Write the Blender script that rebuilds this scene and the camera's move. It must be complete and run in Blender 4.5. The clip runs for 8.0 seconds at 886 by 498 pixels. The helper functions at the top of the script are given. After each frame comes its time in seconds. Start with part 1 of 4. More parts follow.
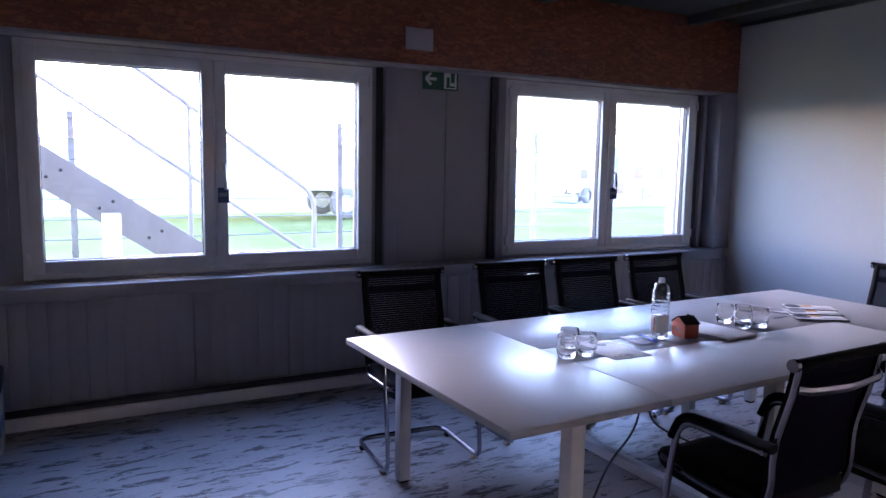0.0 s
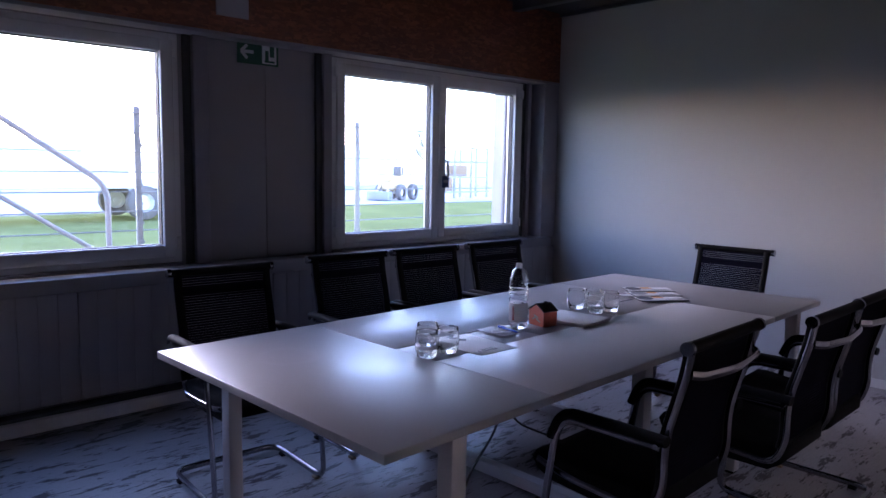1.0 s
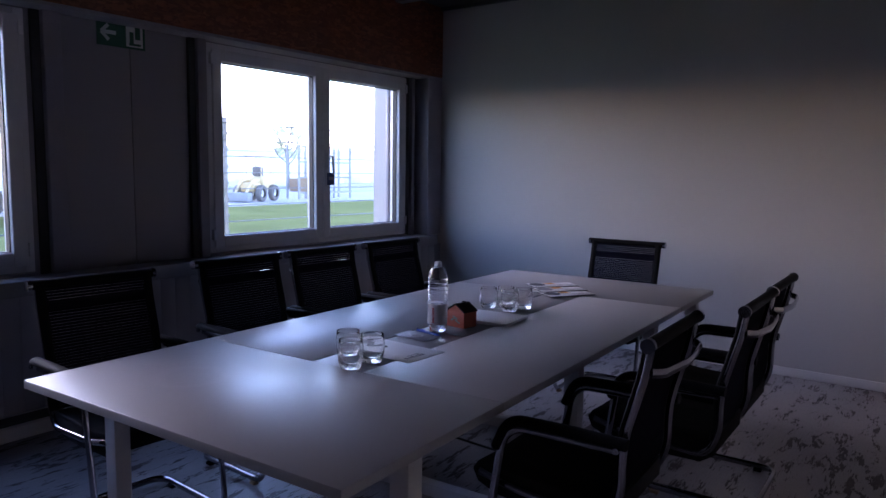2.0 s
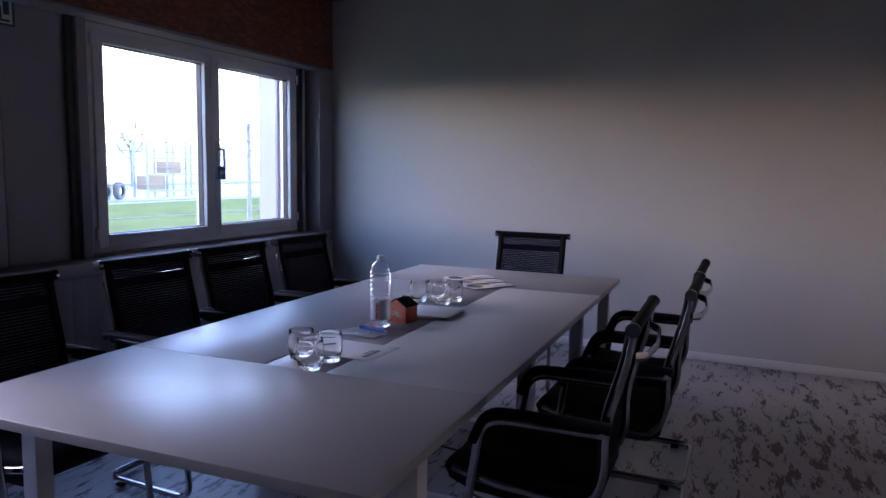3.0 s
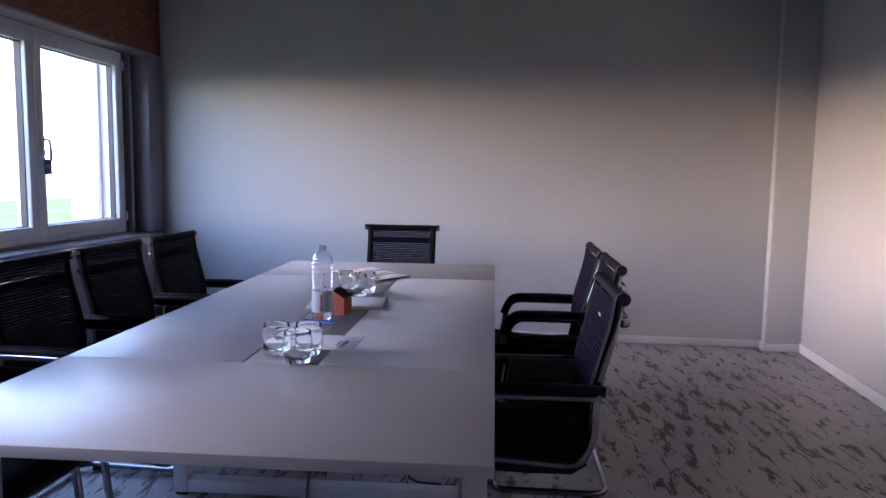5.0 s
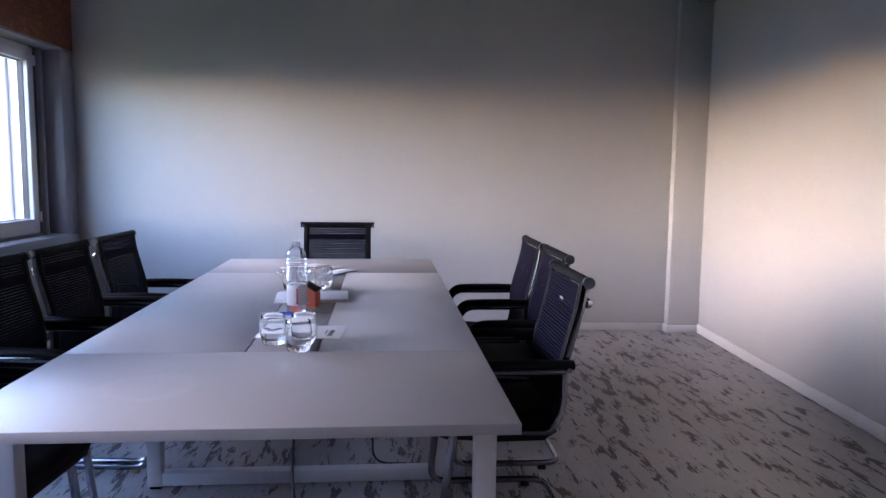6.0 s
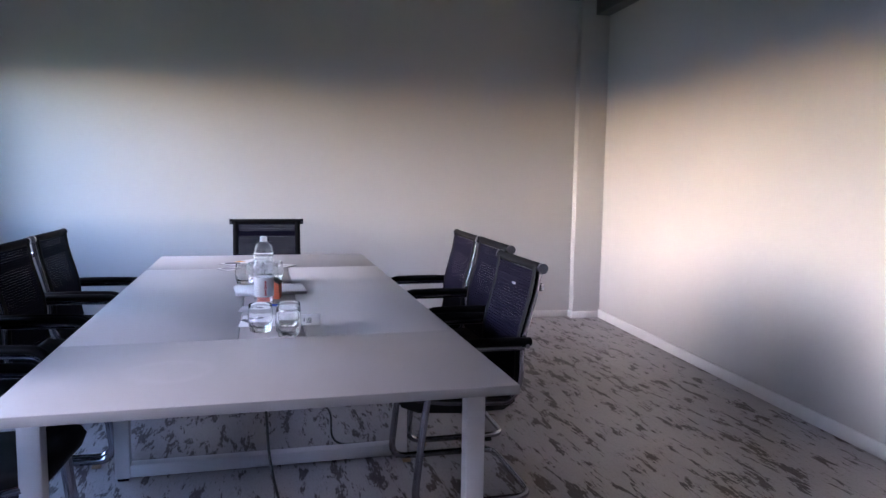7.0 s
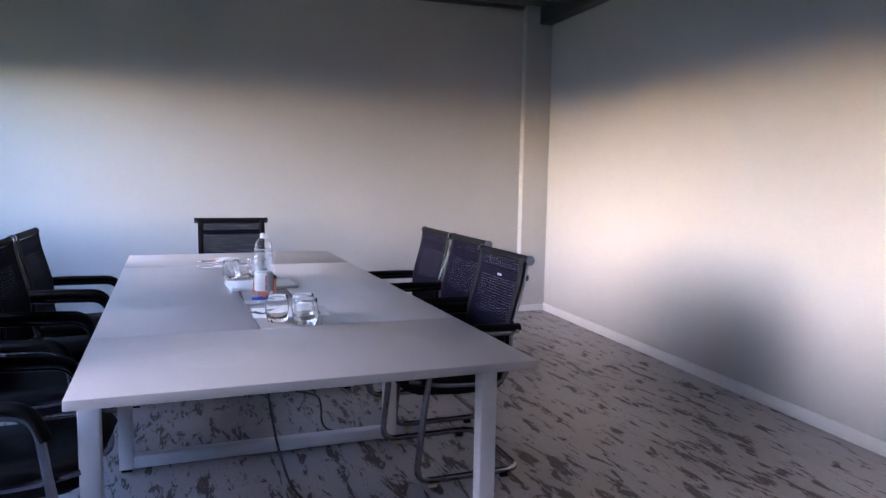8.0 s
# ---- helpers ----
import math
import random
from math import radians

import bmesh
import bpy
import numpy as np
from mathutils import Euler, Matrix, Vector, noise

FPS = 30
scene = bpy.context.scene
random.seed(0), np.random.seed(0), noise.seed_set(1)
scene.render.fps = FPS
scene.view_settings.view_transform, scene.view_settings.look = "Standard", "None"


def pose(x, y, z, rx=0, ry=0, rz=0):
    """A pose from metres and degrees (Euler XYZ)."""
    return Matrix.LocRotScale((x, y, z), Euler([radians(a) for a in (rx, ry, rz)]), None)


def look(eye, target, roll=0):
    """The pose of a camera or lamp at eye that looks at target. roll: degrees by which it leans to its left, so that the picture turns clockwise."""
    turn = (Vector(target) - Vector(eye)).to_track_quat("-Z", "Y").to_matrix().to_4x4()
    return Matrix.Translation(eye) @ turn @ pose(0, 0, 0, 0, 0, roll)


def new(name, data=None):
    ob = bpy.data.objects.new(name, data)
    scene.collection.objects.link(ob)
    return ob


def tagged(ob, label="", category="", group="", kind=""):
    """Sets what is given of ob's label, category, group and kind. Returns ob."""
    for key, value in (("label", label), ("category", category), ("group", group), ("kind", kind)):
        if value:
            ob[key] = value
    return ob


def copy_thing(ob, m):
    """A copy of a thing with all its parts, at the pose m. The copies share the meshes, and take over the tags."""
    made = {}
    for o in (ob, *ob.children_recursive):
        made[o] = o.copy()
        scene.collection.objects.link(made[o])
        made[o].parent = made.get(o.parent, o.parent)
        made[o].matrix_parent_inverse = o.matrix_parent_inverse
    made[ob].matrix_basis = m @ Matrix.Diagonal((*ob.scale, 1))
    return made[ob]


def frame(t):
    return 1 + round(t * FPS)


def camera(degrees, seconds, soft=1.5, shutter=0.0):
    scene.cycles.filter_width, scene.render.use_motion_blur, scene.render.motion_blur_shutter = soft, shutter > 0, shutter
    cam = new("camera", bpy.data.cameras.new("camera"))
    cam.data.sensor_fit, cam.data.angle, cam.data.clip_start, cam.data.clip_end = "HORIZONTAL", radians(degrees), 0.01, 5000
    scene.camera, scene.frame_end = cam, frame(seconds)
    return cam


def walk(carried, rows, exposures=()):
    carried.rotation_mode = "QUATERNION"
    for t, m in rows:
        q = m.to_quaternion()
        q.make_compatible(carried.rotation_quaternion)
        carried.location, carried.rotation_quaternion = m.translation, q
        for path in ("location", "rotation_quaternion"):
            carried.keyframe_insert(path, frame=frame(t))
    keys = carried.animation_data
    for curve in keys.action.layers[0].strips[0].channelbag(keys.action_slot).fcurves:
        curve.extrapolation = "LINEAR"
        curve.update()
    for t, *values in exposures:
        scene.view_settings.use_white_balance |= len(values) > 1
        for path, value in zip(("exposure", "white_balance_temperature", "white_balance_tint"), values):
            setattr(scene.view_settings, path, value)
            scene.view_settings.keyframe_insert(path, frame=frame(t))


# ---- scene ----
cam = camera(63.8, 8.0)
PATH = [
    (0, (0.475, 0.549, 1.541), (1.466, 2.271, 1.307), 1.0),
    (0.5, (0.542, 0.765, 1.475), (1.784, 2.316, 1.246), 1.1),
    (1, (0.613, 0.966, 1.44), (2.017, 2.372, 1.213), 1.0),
    (1.5, (0.651, 1.132, 1.42), (2.188, 2.393, 1.198), 1.0),
    (2, (0.635, 1.283, 1.404), (2.286, 2.39, 1.184), 0.8),
    (2.2, (0.595, 1.364, 1.415), (2.297, 2.389, 1.189), 1.0),
    (3.3, (0.521, 1.702, 1.349), (2.394, 2.369, 1.132), 0.8),
    (3.5, (0.505, 1.761, 1.34), (2.399, 2.367, 1.122), 0.8),
    (4, (0.474, 1.949, 1.321), (2.413, 2.39, 1.105), 0.8),
    (4.5, (0.42, 2.101, 1.319), (2.387, 2.395, 1.105), 0.9),
    (4.7, (0.4, 2.164, 1.307), (2.376, 2.395, 1.098), 0.9),
    (5.8, (0.153, 2.492, 1.321), (2.139, 2.393, 1.107), 0.7),
    (6, (0.127, 2.563, 1.311), (2.109, 2.394, 1.101), 0.7),
    (6.5, (0.004, 2.752, 1.32), (1.962, 2.403, 1.108), 0.8),
    (7, (-0.078, 2.918, 1.311), (1.849, 2.424, 1.098), 0.8),
    (7.5, (-0.133, 3.103, 1.309), (1.755, 2.479, 1.094), 1.0),
    (8, (-0.211, 3.296, 1.309), (1.646, 2.582, 1.099), 1.0),
]
EXPOSURES = [(0.0, 4.45, 5350, 40), (1.5, 3.25, 5300, 41), (2.2, 3.15, 5300, 40), (3.5, 4.05, 5400, 37), (4.5, 4.3, 5450, 36), (6.5, 4.92, 5450, 31), (8.0, 4.92, 5350, 30)]
SKY = 0.15
walk(cam, [(t, look(eye, target, roll)) for t, eye, target, roll in PATH], EXPOSURES)

# ---- light ----
world = bpy.data.worlds.new("world")
scene.world = world
world.use_nodes = True
wn = world.node_tree.nodes
sky = wn.new("ShaderNodeTexSky")
sky.sky_type = "NISHITA"
sky.sun_disc = False
sky.sun_elevation = radians(15)
sky.sun_rotation = radians(1)
sky.air_density, sky.dust_density = 1.0, 0.6
wn["Background"].inputs["Strength"].default_value = SKY
world.node_tree.links.new(sky.outputs[0], wn["Background"].inputs["Color"])
sun = new("sun", bpy.data.lights.new("sun", "SUN"))
sun.data.energy, sun.data.angle, sun.data.color = 0.032, radians(36), (1.0, 0.96, 0.92)
sun.matrix_world = look((0.17, 10.0, 2.68), (0, 0, 0))


# ---- materials ----
def material(name, color, rough=0.5, metal=0.0, grain=0.0, scale=40.0, bump=0.0, stain=0.0, stain_scale=1.5, coat=0.0, spec=0.5, stretch=(1, 1, 1), vary=0.0):
    """Principled surface with fine grain, broad stains and a slight relief."""
    m = bpy.data.materials.new(name)
    m.use_nodes = True
    nt = m.node_tree
    b = nt.nodes["Principled BSDF"]
    b.inputs["Roughness"].default_value, b.inputs["Metallic"].default_value = rough, metal
    b.inputs["Coat Weight"].default_value, b.inputs["Specular IOR Level"].default_value = coat, spec
    co = nt.nodes.new("ShaderNodeTexCoord")
    mp = nt.nodes.new("ShaderNodeMapping")
    mp.inputs["Scale"].default_value = stretch
    nt.links.new(co.outputs["Object"], mp.inputs["Vector"])
    fine = nt.nodes.new("ShaderNodeTexNoise")
    fine.inputs["Scale"].default_value, fine.inputs["Detail"].default_value = scale, 4
    broad = nt.nodes.new("ShaderNodeTexNoise")
    broad.inputs["Scale"].default_value, broad.inputs["Detail"].default_value = stain_scale, 5
    nt.links.new(mp.outputs[0], fine.inputs["Vector"])
    nt.links.new(co.outputs["Object"], broad.inputs["Vector"])
    col = (*color, 1)
    out = None
    for tex, amount in ((fine, grain), (broad, stain)):
        if amount:
            mix = nt.nodes.new("ShaderNodeMix")
            mix.data_type, mix.blend_type = "RGBA", "MULTIPLY"
            ramp = nt.nodes.new("ShaderNodeMapRange")
            ramp.inputs["From Min"].default_value, ramp.inputs["From Max"].default_value = 0.3, 0.7
            ramp.inputs["To Min"].default_value, ramp.inputs["To Max"].default_value = 1 - amount, 1 + amount * 0.4
            nt.links.new(tex.outputs["Fac"], ramp.inputs["Value"])
            mix.inputs["Factor"].default_value = 1
            if out:
                nt.links.new(out, mix.inputs["A"])
            else:
                mix.inputs["A"].default_value = col
            nt.links.new(ramp.outputs[0], mix.inputs["B"])
            out = mix.outputs["Result"]
    if vary:
        info = nt.nodes.new("ShaderNodeObjectInfo")
        hsv = nt.nodes.new("ShaderNodeHueSaturation")
        ramp = nt.nodes.new("ShaderNodeMapRange")
        ramp.inputs["To Min"].default_value, ramp.inputs["To Max"].default_value = 1 - vary, 1 + vary
        nt.links.new(info.outputs["Random"], ramp.inputs["Value"])
        nt.links.new(ramp.outputs[0], hsv.inputs["Value"])
        if out:
            nt.links.new(out, hsv.inputs["Color"])
        else:
            hsv.inputs["Color"].default_value = col
        out = hsv.outputs[0]
    if out:
        nt.links.new(out, b.inputs["Base Color"])
    else:
        b.inputs["Base Color"].default_value = col
    if stain:
        rr = nt.nodes.new("ShaderNodeMapRange")
        rr.inputs["From Min"].default_value, rr.inputs["From Max"].default_value = 0.3, 0.7
        rr.inputs["To Min"].default_value, rr.inputs["To Max"].default_value = rough * 0.88, min(1, rough * 1.12)
        nt.links.new(broad.outputs["Fac"], rr.inputs["Value"])
        nt.links.new(rr.outputs[0], b.inputs["Roughness"])
    if bump:
        bp = nt.nodes.new("ShaderNodeBump")
        bp.inputs["Strength"].default_value, bp.inputs["Distance"].default_value = bump, 0.002
        nt.links.new(fine.outputs["Fac"], bp.inputs["Height"])
        nt.links.new(bp.outputs[0], b.inputs["Normal"])
    return m


def glass_material(name, color=(1, 1, 1), ior=1.45, rough=0.0):
    m = bpy.data.materials.new(name)
    m.use_nodes = True
    b = m.node_tree.nodes["Principled BSDF"]
    b.inputs["Base Color"].default_value = (*color, 1)
    b.inputs["Transmission Weight"].default_value, b.inputs["IOR"].default_value, b.inputs["Roughness"].default_value = 1, ior, rough
    return m


def pane_material(name="window_glass", tint=(0.93, 0.96, 0.95), rim=0.8, face=0.03):
    """Thin clear sheet with a weak mirror image that grows towards the rim."""
    m = bpy.data.materials.new(name)
    m.use_nodes = True
    nt = m.node_tree
    nt.nodes.clear()
    out = nt.nodes.new("ShaderNodeOutputMaterial")
    mix = nt.nodes.new("ShaderNodeMixShader")
    clear = nt.nodes.new("ShaderNodeBsdfTransparent")
    gloss = nt.nodes.new("ShaderNodeBsdfGlossy")
    fres = nt.nodes.new("ShaderNodeLayerWeight")
    power = nt.nodes.new("ShaderNodeMath")
    power.operation = "POWER"
    power.inputs[1].default_value = 5.0
    scaled = nt.nodes.new("ShaderNodeMath")
    scaled.operation = "MULTIPLY_ADD"
    scaled.inputs[1].default_value, scaled.inputs[2].default_value = rim, face
    gloss.inputs["Roughness"].default_value = 0.02
    clear.inputs["Color"].default_value = (*tint, 1)
    nt.links.new(fres.outputs["Facing"], power.inputs[0])
    nt.links.new(power.outputs[0], scaled.inputs[0])
    nt.links.new(scaled.outputs[0], mix.inputs[0])
    nt.links.new(clear.outputs[0], mix.inputs[1])
    nt.links.new(gloss.outputs[0], mix.inputs[2])
    nt.links.new(mix.outputs[0], out.inputs[0])
    return m


def floor_material():
    """Whitewashed plank vinyl: pale ground with dark torn flecks along the boards."""
    m = bpy.data.materials.new("whitewashed_floor")
    m.use_nodes = True
    nt = m.node_tree
    b = nt.nodes["Principled BSDF"]
    co = nt.nodes.new("ShaderNodeTexCoord")

    def noise_at(scale, stretch, detail, rough=0.55, distort=0.0, shift=(0, 0, 0)):
        mp = nt.nodes.new("ShaderNodeMapping")
        mp.inputs["Scale"].default_value, mp.inputs["Location"].default_value = stretch, shift
        n = nt.nodes.new("ShaderNodeTexNoise")
        n.inputs["Scale"].default_value, n.inputs["Detail"].default_value = scale, detail
        n.inputs["Roughness"].default_value, n.inputs["Distortion"].default_value = rough, distort
        nt.links.new(co.outputs["Object"], mp.inputs["Vector"])
        nt.links.new(mp.outputs[0], n.inputs["Vector"])
        return n.outputs["Fac"]

    def ranged(value, lo, hi, a=0.0, c=1.0):
        r = nt.nodes.new("ShaderNodeMapRange")
        for key, v in (("From Min", lo), ("From Max", hi), ("To Min", a), ("To Max", c)):
            r.inputs[key].default_value = v
        nt.links.new(value, r.inputs["Value"])
        return r.outputs[0]

    def math_node(op, x, y):
        n = nt.nodes.new("ShaderNodeMath")
        n.operation = op
        for k, v in ((0, x), (1, y)):
            if isinstance(v, (int, float)):
                n.inputs[k].default_value = v
            else:
                nt.links.new(v, n.inputs[k])
        return n.outputs[0]

    def mixed(fac, a, c):
        n = nt.nodes.new("ShaderNodeMix")
        n.data_type = "RGBA"
        nt.links.new(fac, n.inputs["Factor"])
        for key, v in (("A", a), ("B", c)):
            if isinstance(v, tuple):
                n.inputs[key].default_value = (*v, 1)
            else:
                nt.links.new(v, n.inputs[key])
        return n.outputs["Result"]

    flecks = noise_at(4.6, (1.0, 3.6, 1), 9, 0.66, 0.5)
    fine = noise_at(16, (1.0, 6.0, 1), 5, 0.6, 0.2, (3, 1, 0))
    region = noise_at(1.1, (0.8, 1.6, 1), 3, 0.5, 0, (7, 2, 0))
    sat = noise_at(3.0, (1, 2.5, 1), 2, 0.5, 0, (1, 9, 0))
    summed = math_node("ADD", flecks, math_node("MULTIPLY", math_node("SUBTRACT", fine, 0.5), 0.34))
    summed = math_node("ADD", summed, math_node("MULTIPLY", math_node("SUBTRACT", region, 0.5), 0.22))
    mask = ranged(summed, 0.556, 0.576)
    halo = ranged(summed, 0.50, 0.60, 0.0, 0.45)
    pale = mixed(ranged(region, 0.35, 0.65), (0.32, 0.30, 0.303), (0.235, 0.22, 0.225))
    dark = mixed(ranged(sat, 0.4, 0.6), (0.016, 0.010, 0.013), (0.034, 0.020, 0.020))
    smeared = mixed(halo, pale, (0.15, 0.13, 0.133))
    base = mixed(mask, smeared, dark)
    grit = noise_at(70, (1.0, 2.2, 1), 3, 0.6, 0.0, (2, 5, 0))
    base = mixed(ranged(grit, 0.52, 0.68, 0.0, 0.35), base, (0.10, 0.085, 0.088))
    nt.links.new(base, b.inputs["Base Color"])
    b.inputs["Specular IOR Level"].default_value = 0.38
    nt.links.new(ranged(fine, 0.3, 0.7, 0.36, 0.50), b.inputs["Roughness"])
    bp = nt.nodes.new("ShaderNodeBump")
    bp.inputs["Strength"].default_value, bp.inputs["Distance"].default_value = 0.25, 0.001
    nt.links.new(summed, bp.inputs["Height"])
    nt.links.new(bp.outputs[0], b.inputs["Normal"])
    return m


def osb_material():
    """Pressed strand board: overlapping amber flakes lying every way."""
    m = bpy.data.materials.new("strand_board")
    m.use_nodes = True
    nt = m.node_tree
    b = nt.nodes["Principled BSDF"]
    co = nt.nodes.new("ShaderNodeTexCoord")
    warp = nt.nodes.new("ShaderNodeTexNoise")
    warp.inputs["Scale"].default_value = 9
    vals = []
    for turn, shift in ((25, 0), (-40, 4), (80, 9)):
        mp = nt.nodes.new("ShaderNodeMapping")
        mp.inputs["Rotation"].default_value = (0, radians(turn), 0)
        mp.inputs["Scale"].default_value, mp.inputs["Location"].default_value = (14, 40, 52), (shift, 0, shift)
        add = nt.nodes.new("ShaderNodeVectorMath")
        add.operation = "MULTIPLY_ADD"
        add.inputs[1].default_value = (0.05, 0.05, 0.05)
        v = nt.nodes.new("ShaderNodeTexVoronoi")
        v.inputs["Scale"].default_value = 1.0
        nt.links.new(warp.outputs["Color"], add.inputs[0])
        nt.links.new(co.outputs["Object"], add.inputs[2])
        nt.links.new(add.outputs[0], mp.inputs["Vector"])
        nt.links.new(mp.outputs[0], v.inputs["Vector"])
        sep = nt.nodes.new("ShaderNodeSeparateColor")
        nt.links.new(v.outputs["Color"], sep.inputs[0])
        vals.append(sep.outputs[0])
    pick = nt.nodes.new("ShaderNodeTexNoise")
    pick.inputs["Scale"].default_value = 14
    nt.links.new(co.outputs["Object"], pick.inputs["Vector"])
    cur = vals[0]
    for k, v in enumerate(vals[1:]):
        r = nt.nodes.new("ShaderNodeMapRange")
        r.inputs["From Min"].default_value, r.inputs["From Max"].default_value = 0.42 + 0.08 * k, 0.46 + 0.08 * k
        nt.links.new(pick.outputs["Fac"], r.inputs["Value"])
        mx = nt.nodes.new("ShaderNodeMix")
        nt.links.new(r.outputs[0], mx.inputs["Factor"])
        nt.links.new(cur, mx.inputs["A"])
        nt.links.new(v, mx.inputs["B"])
        cur = mx.outputs["Result"]
    ramp = nt.nodes.new("ShaderNodeValToRGB")
    ramp.color_ramp.elements[0].color = (0.115, 0.032, 0.014, 1)
    ramp.color_ramp.elements[1].color = (0.26, 0.090, 0.040, 1)
    mid = ramp.color_ramp.elements.new(0.55)
    mid.color = (0.165, 0.050, 0.021, 1)
    nt.links.new(cur, ramp.inputs[0])
    nt.links.new(ramp.outputs[0], b.inputs["Base Color"])
    b.inputs["Roughness"].default_value = 0.6
    bp = nt.nodes.new("ShaderNodeBump")
    bp.inputs["Strength"].default_value, bp.inputs["Distance"].default_value = 0.4, 0.002
    nt.links.new(cur, bp.inputs["Height"])
    nt.links.new(bp.outputs[0], b.inputs["Normal"])
    return m


M_FLOOR = floor_material()
M_OSB = osb_material()
M_PAINT = material("greige_wall_paint", (0.45, 0.43, 0.415), 0.62, grain=0.03, scale=160, bump=0.25, stain=0.05, stain_scale=0.9)
# Dark tone for the unseen west wall, chosen to hold bounce light down.
M_BACK = material("low_bounce_wall_paint", (0.13, 0.125, 0.13), 0.6, grain=0.04, scale=120, bump=0.2, stain=0.06, stain_scale=0.9)
# Unlit ceiling: its shade is put into this near-black base colour.
M_CEIL = material("shade_toned_ceiling_board", (0.045, 0.042, 0.046), 0.7, grain=0.05, scale=60, bump=0.2, stain=0.1)
M_STEEL_DARK = material("painted_steel_beam", (0.06, 0.055, 0.062), 0.45, grain=0.05, scale=60, stain=0.12)
M_PANEL = material("coated_sheet_panel", (0.27, 0.262, 0.28), 0.42, grain=0.02, scale=90, bump=0.08, stain=0.06, stain_scale=0.8)
M_POST = material("coated_steel_post", (0.26, 0.25, 0.28), 0.36, grain=0.03, scale=80, stain=0.08)
M_RAIL = material("brushed_aluminium_rail", (0.24, 0.235, 0.25), 0.5, metal=0.3, grain=0.06, scale=30, stretch=(1, 1, 18), stain=0.06)
M_GROOVE = material("dark_joint", (0.035, 0.035, 0.04), 0.6, stain=0.1)
M_SKIRT = material("white_skirting", (0.66, 0.64, 0.63), 0.4, grain=0.02, scale=70, stain=0.06)
M_PVC = material("white_window_plastic", (0.62, 0.62, 0.64), 0.3, grain=0.015, scale=80, stain=0.04)
M_GASKET = material("rubber_gasket", (0.02, 0.02, 0.022), 0.6, stain=0.1)
M_PANE = pane_material()
M_SATIN = material("satin_metal", (0.55, 0.55, 0.57), 0.3, metal=1, stain=0.08)
M_CHROME = material("chrome", (0.36, 0.36, 0.40), 0.13, metal=1, stain=0.15, stain_scale=6)
M_BLACK = material("black_fabric", (0.006, 0.0055, 0.007), 0.9, spec=0.2, grain=0.3, scale=500, bump=0.4, stain=0.12)
M_MESH = material("black_mesh_cord", (0.006, 0.005, 0.014), 0.85, spec=0.05, grain=0.2, scale=400, stain=0.1)
M_PAD = material("black_plastic", (0.006, 0.006, 0.007), 0.65, spec=0.08, grain=0.1, scale=200, bump=0.1, stain=0.1)
M_TOP = material("grey_laminate", (0.46, 0.452, 0.466), 0.38, grain=0.02, scale=300, bump=0.05, stain=0.04, stain_scale=2.5, spec=0.95)
M_TOP_END = material("darker_grey_laminate", (0.31, 0.304, 0.318), 0.38, grain=0.03, scale=300, bump=0.05, stain=0.05, stain_scale=2.5, spec=0.95)


def add_smear(m, centre, radius, width):
    """A wiped ring on the laminate: a faint paler film with a soft edge."""
    nt = m.node_tree
    b = nt.nodes["Principled BSDF"]
    co = nt.nodes.new("ShaderNodeTexCoord")
    n = nt.nodes.new("ShaderNodeTexNoise")
    n.inputs["Scale"].default_value = 7
    dist = nt.nodes.new("ShaderNodeVectorMath")
    dist.operation = "DISTANCE"
    dist.inputs[1].default_value = centre
    nt.links.new(co.outputs["Object"], dist.inputs[0])
    nt.links.new(co.outputs["Object"], n.inputs["Vector"])
    wob = nt.nodes.new("ShaderNodeMath")
    wob.operation = "MULTIPLY_ADD"
    wob.inputs[1].default_value = 0.06
    nt.links.new(n.outputs["Fac"], wob.inputs[0])
    nt.links.new(dist.outputs["Value"], wob.inputs[2])
    ramp = nt.nodes.new("ShaderNodeValToRGB")
    els = ramp.color_ramp.elements
    els[0].position, els[1].position = (radius + 0.03 - width) / 0.5, (radius + 0.03 + width) / 0.5
    els[0].color, els[1].color = (0.025, 0.025, 0.025, 1), (0, 0, 0, 1)
    els.new((radius + 0.03) / 0.5).color = (0.075, 0.075, 0.075, 1)
    half = nt.nodes.new("ShaderNodeMath")
    half.operation = "MULTIPLY"
    half.inputs[1].default_value = 2.0
    nt.links.new(wob.outputs[0], half.inputs[0])
    nt.links.new(half.outputs[0], ramp.inputs[0])
    old = b.inputs["Base Color"].links[0].from_socket
    mix = nt.nodes.new("ShaderNodeMix")
    mix.data_type = "RGBA"
    nt.links.new(ramp.outputs[0], mix.inputs["Factor"])
    nt.links.new(old, mix.inputs["A"])
    mix.inputs["B"].default_value = (0.62, 0.62, 0.64, 1)
    nt.links.new(mix.outputs["Result"], b.inputs["Base Color"])


add_smear(M_TOP_END, (2.02, 3.18, 0.74), 0.105, 0.03)
M_INSERT = material("grey_insert_board", (0.30, 0.285, 0.295), 0.40, grain=0.03, scale=250, stain=0.06)
M_LEG = material("white_lacquered_steel", (0.50, 0.49, 0.51), 0.35, grain=0.02, scale=120, stain=0.06)
M_GLASS = glass_material("tumbler_glass", ior=1.5)
M_PET = glass_material("bottle_plastic", (0.97, 0.98, 1.0), 1.42, 0.03)
M_WATER = glass_material("water", (0.97, 0.985, 1.0), 1.33)
M_PAPER = material("white_paper", (0.82, 0.82, 0.84), 0.6, grain=0.02, scale=200, stain=0.04)
M_LABEL = material("bottle_label", (0.72, 0.70, 0.72), 0.45, stain=0.05)
label_nodes = M_LABEL.node_tree
soft = label_nodes.nodes.new("ShaderNodeBsdfTranslucent")
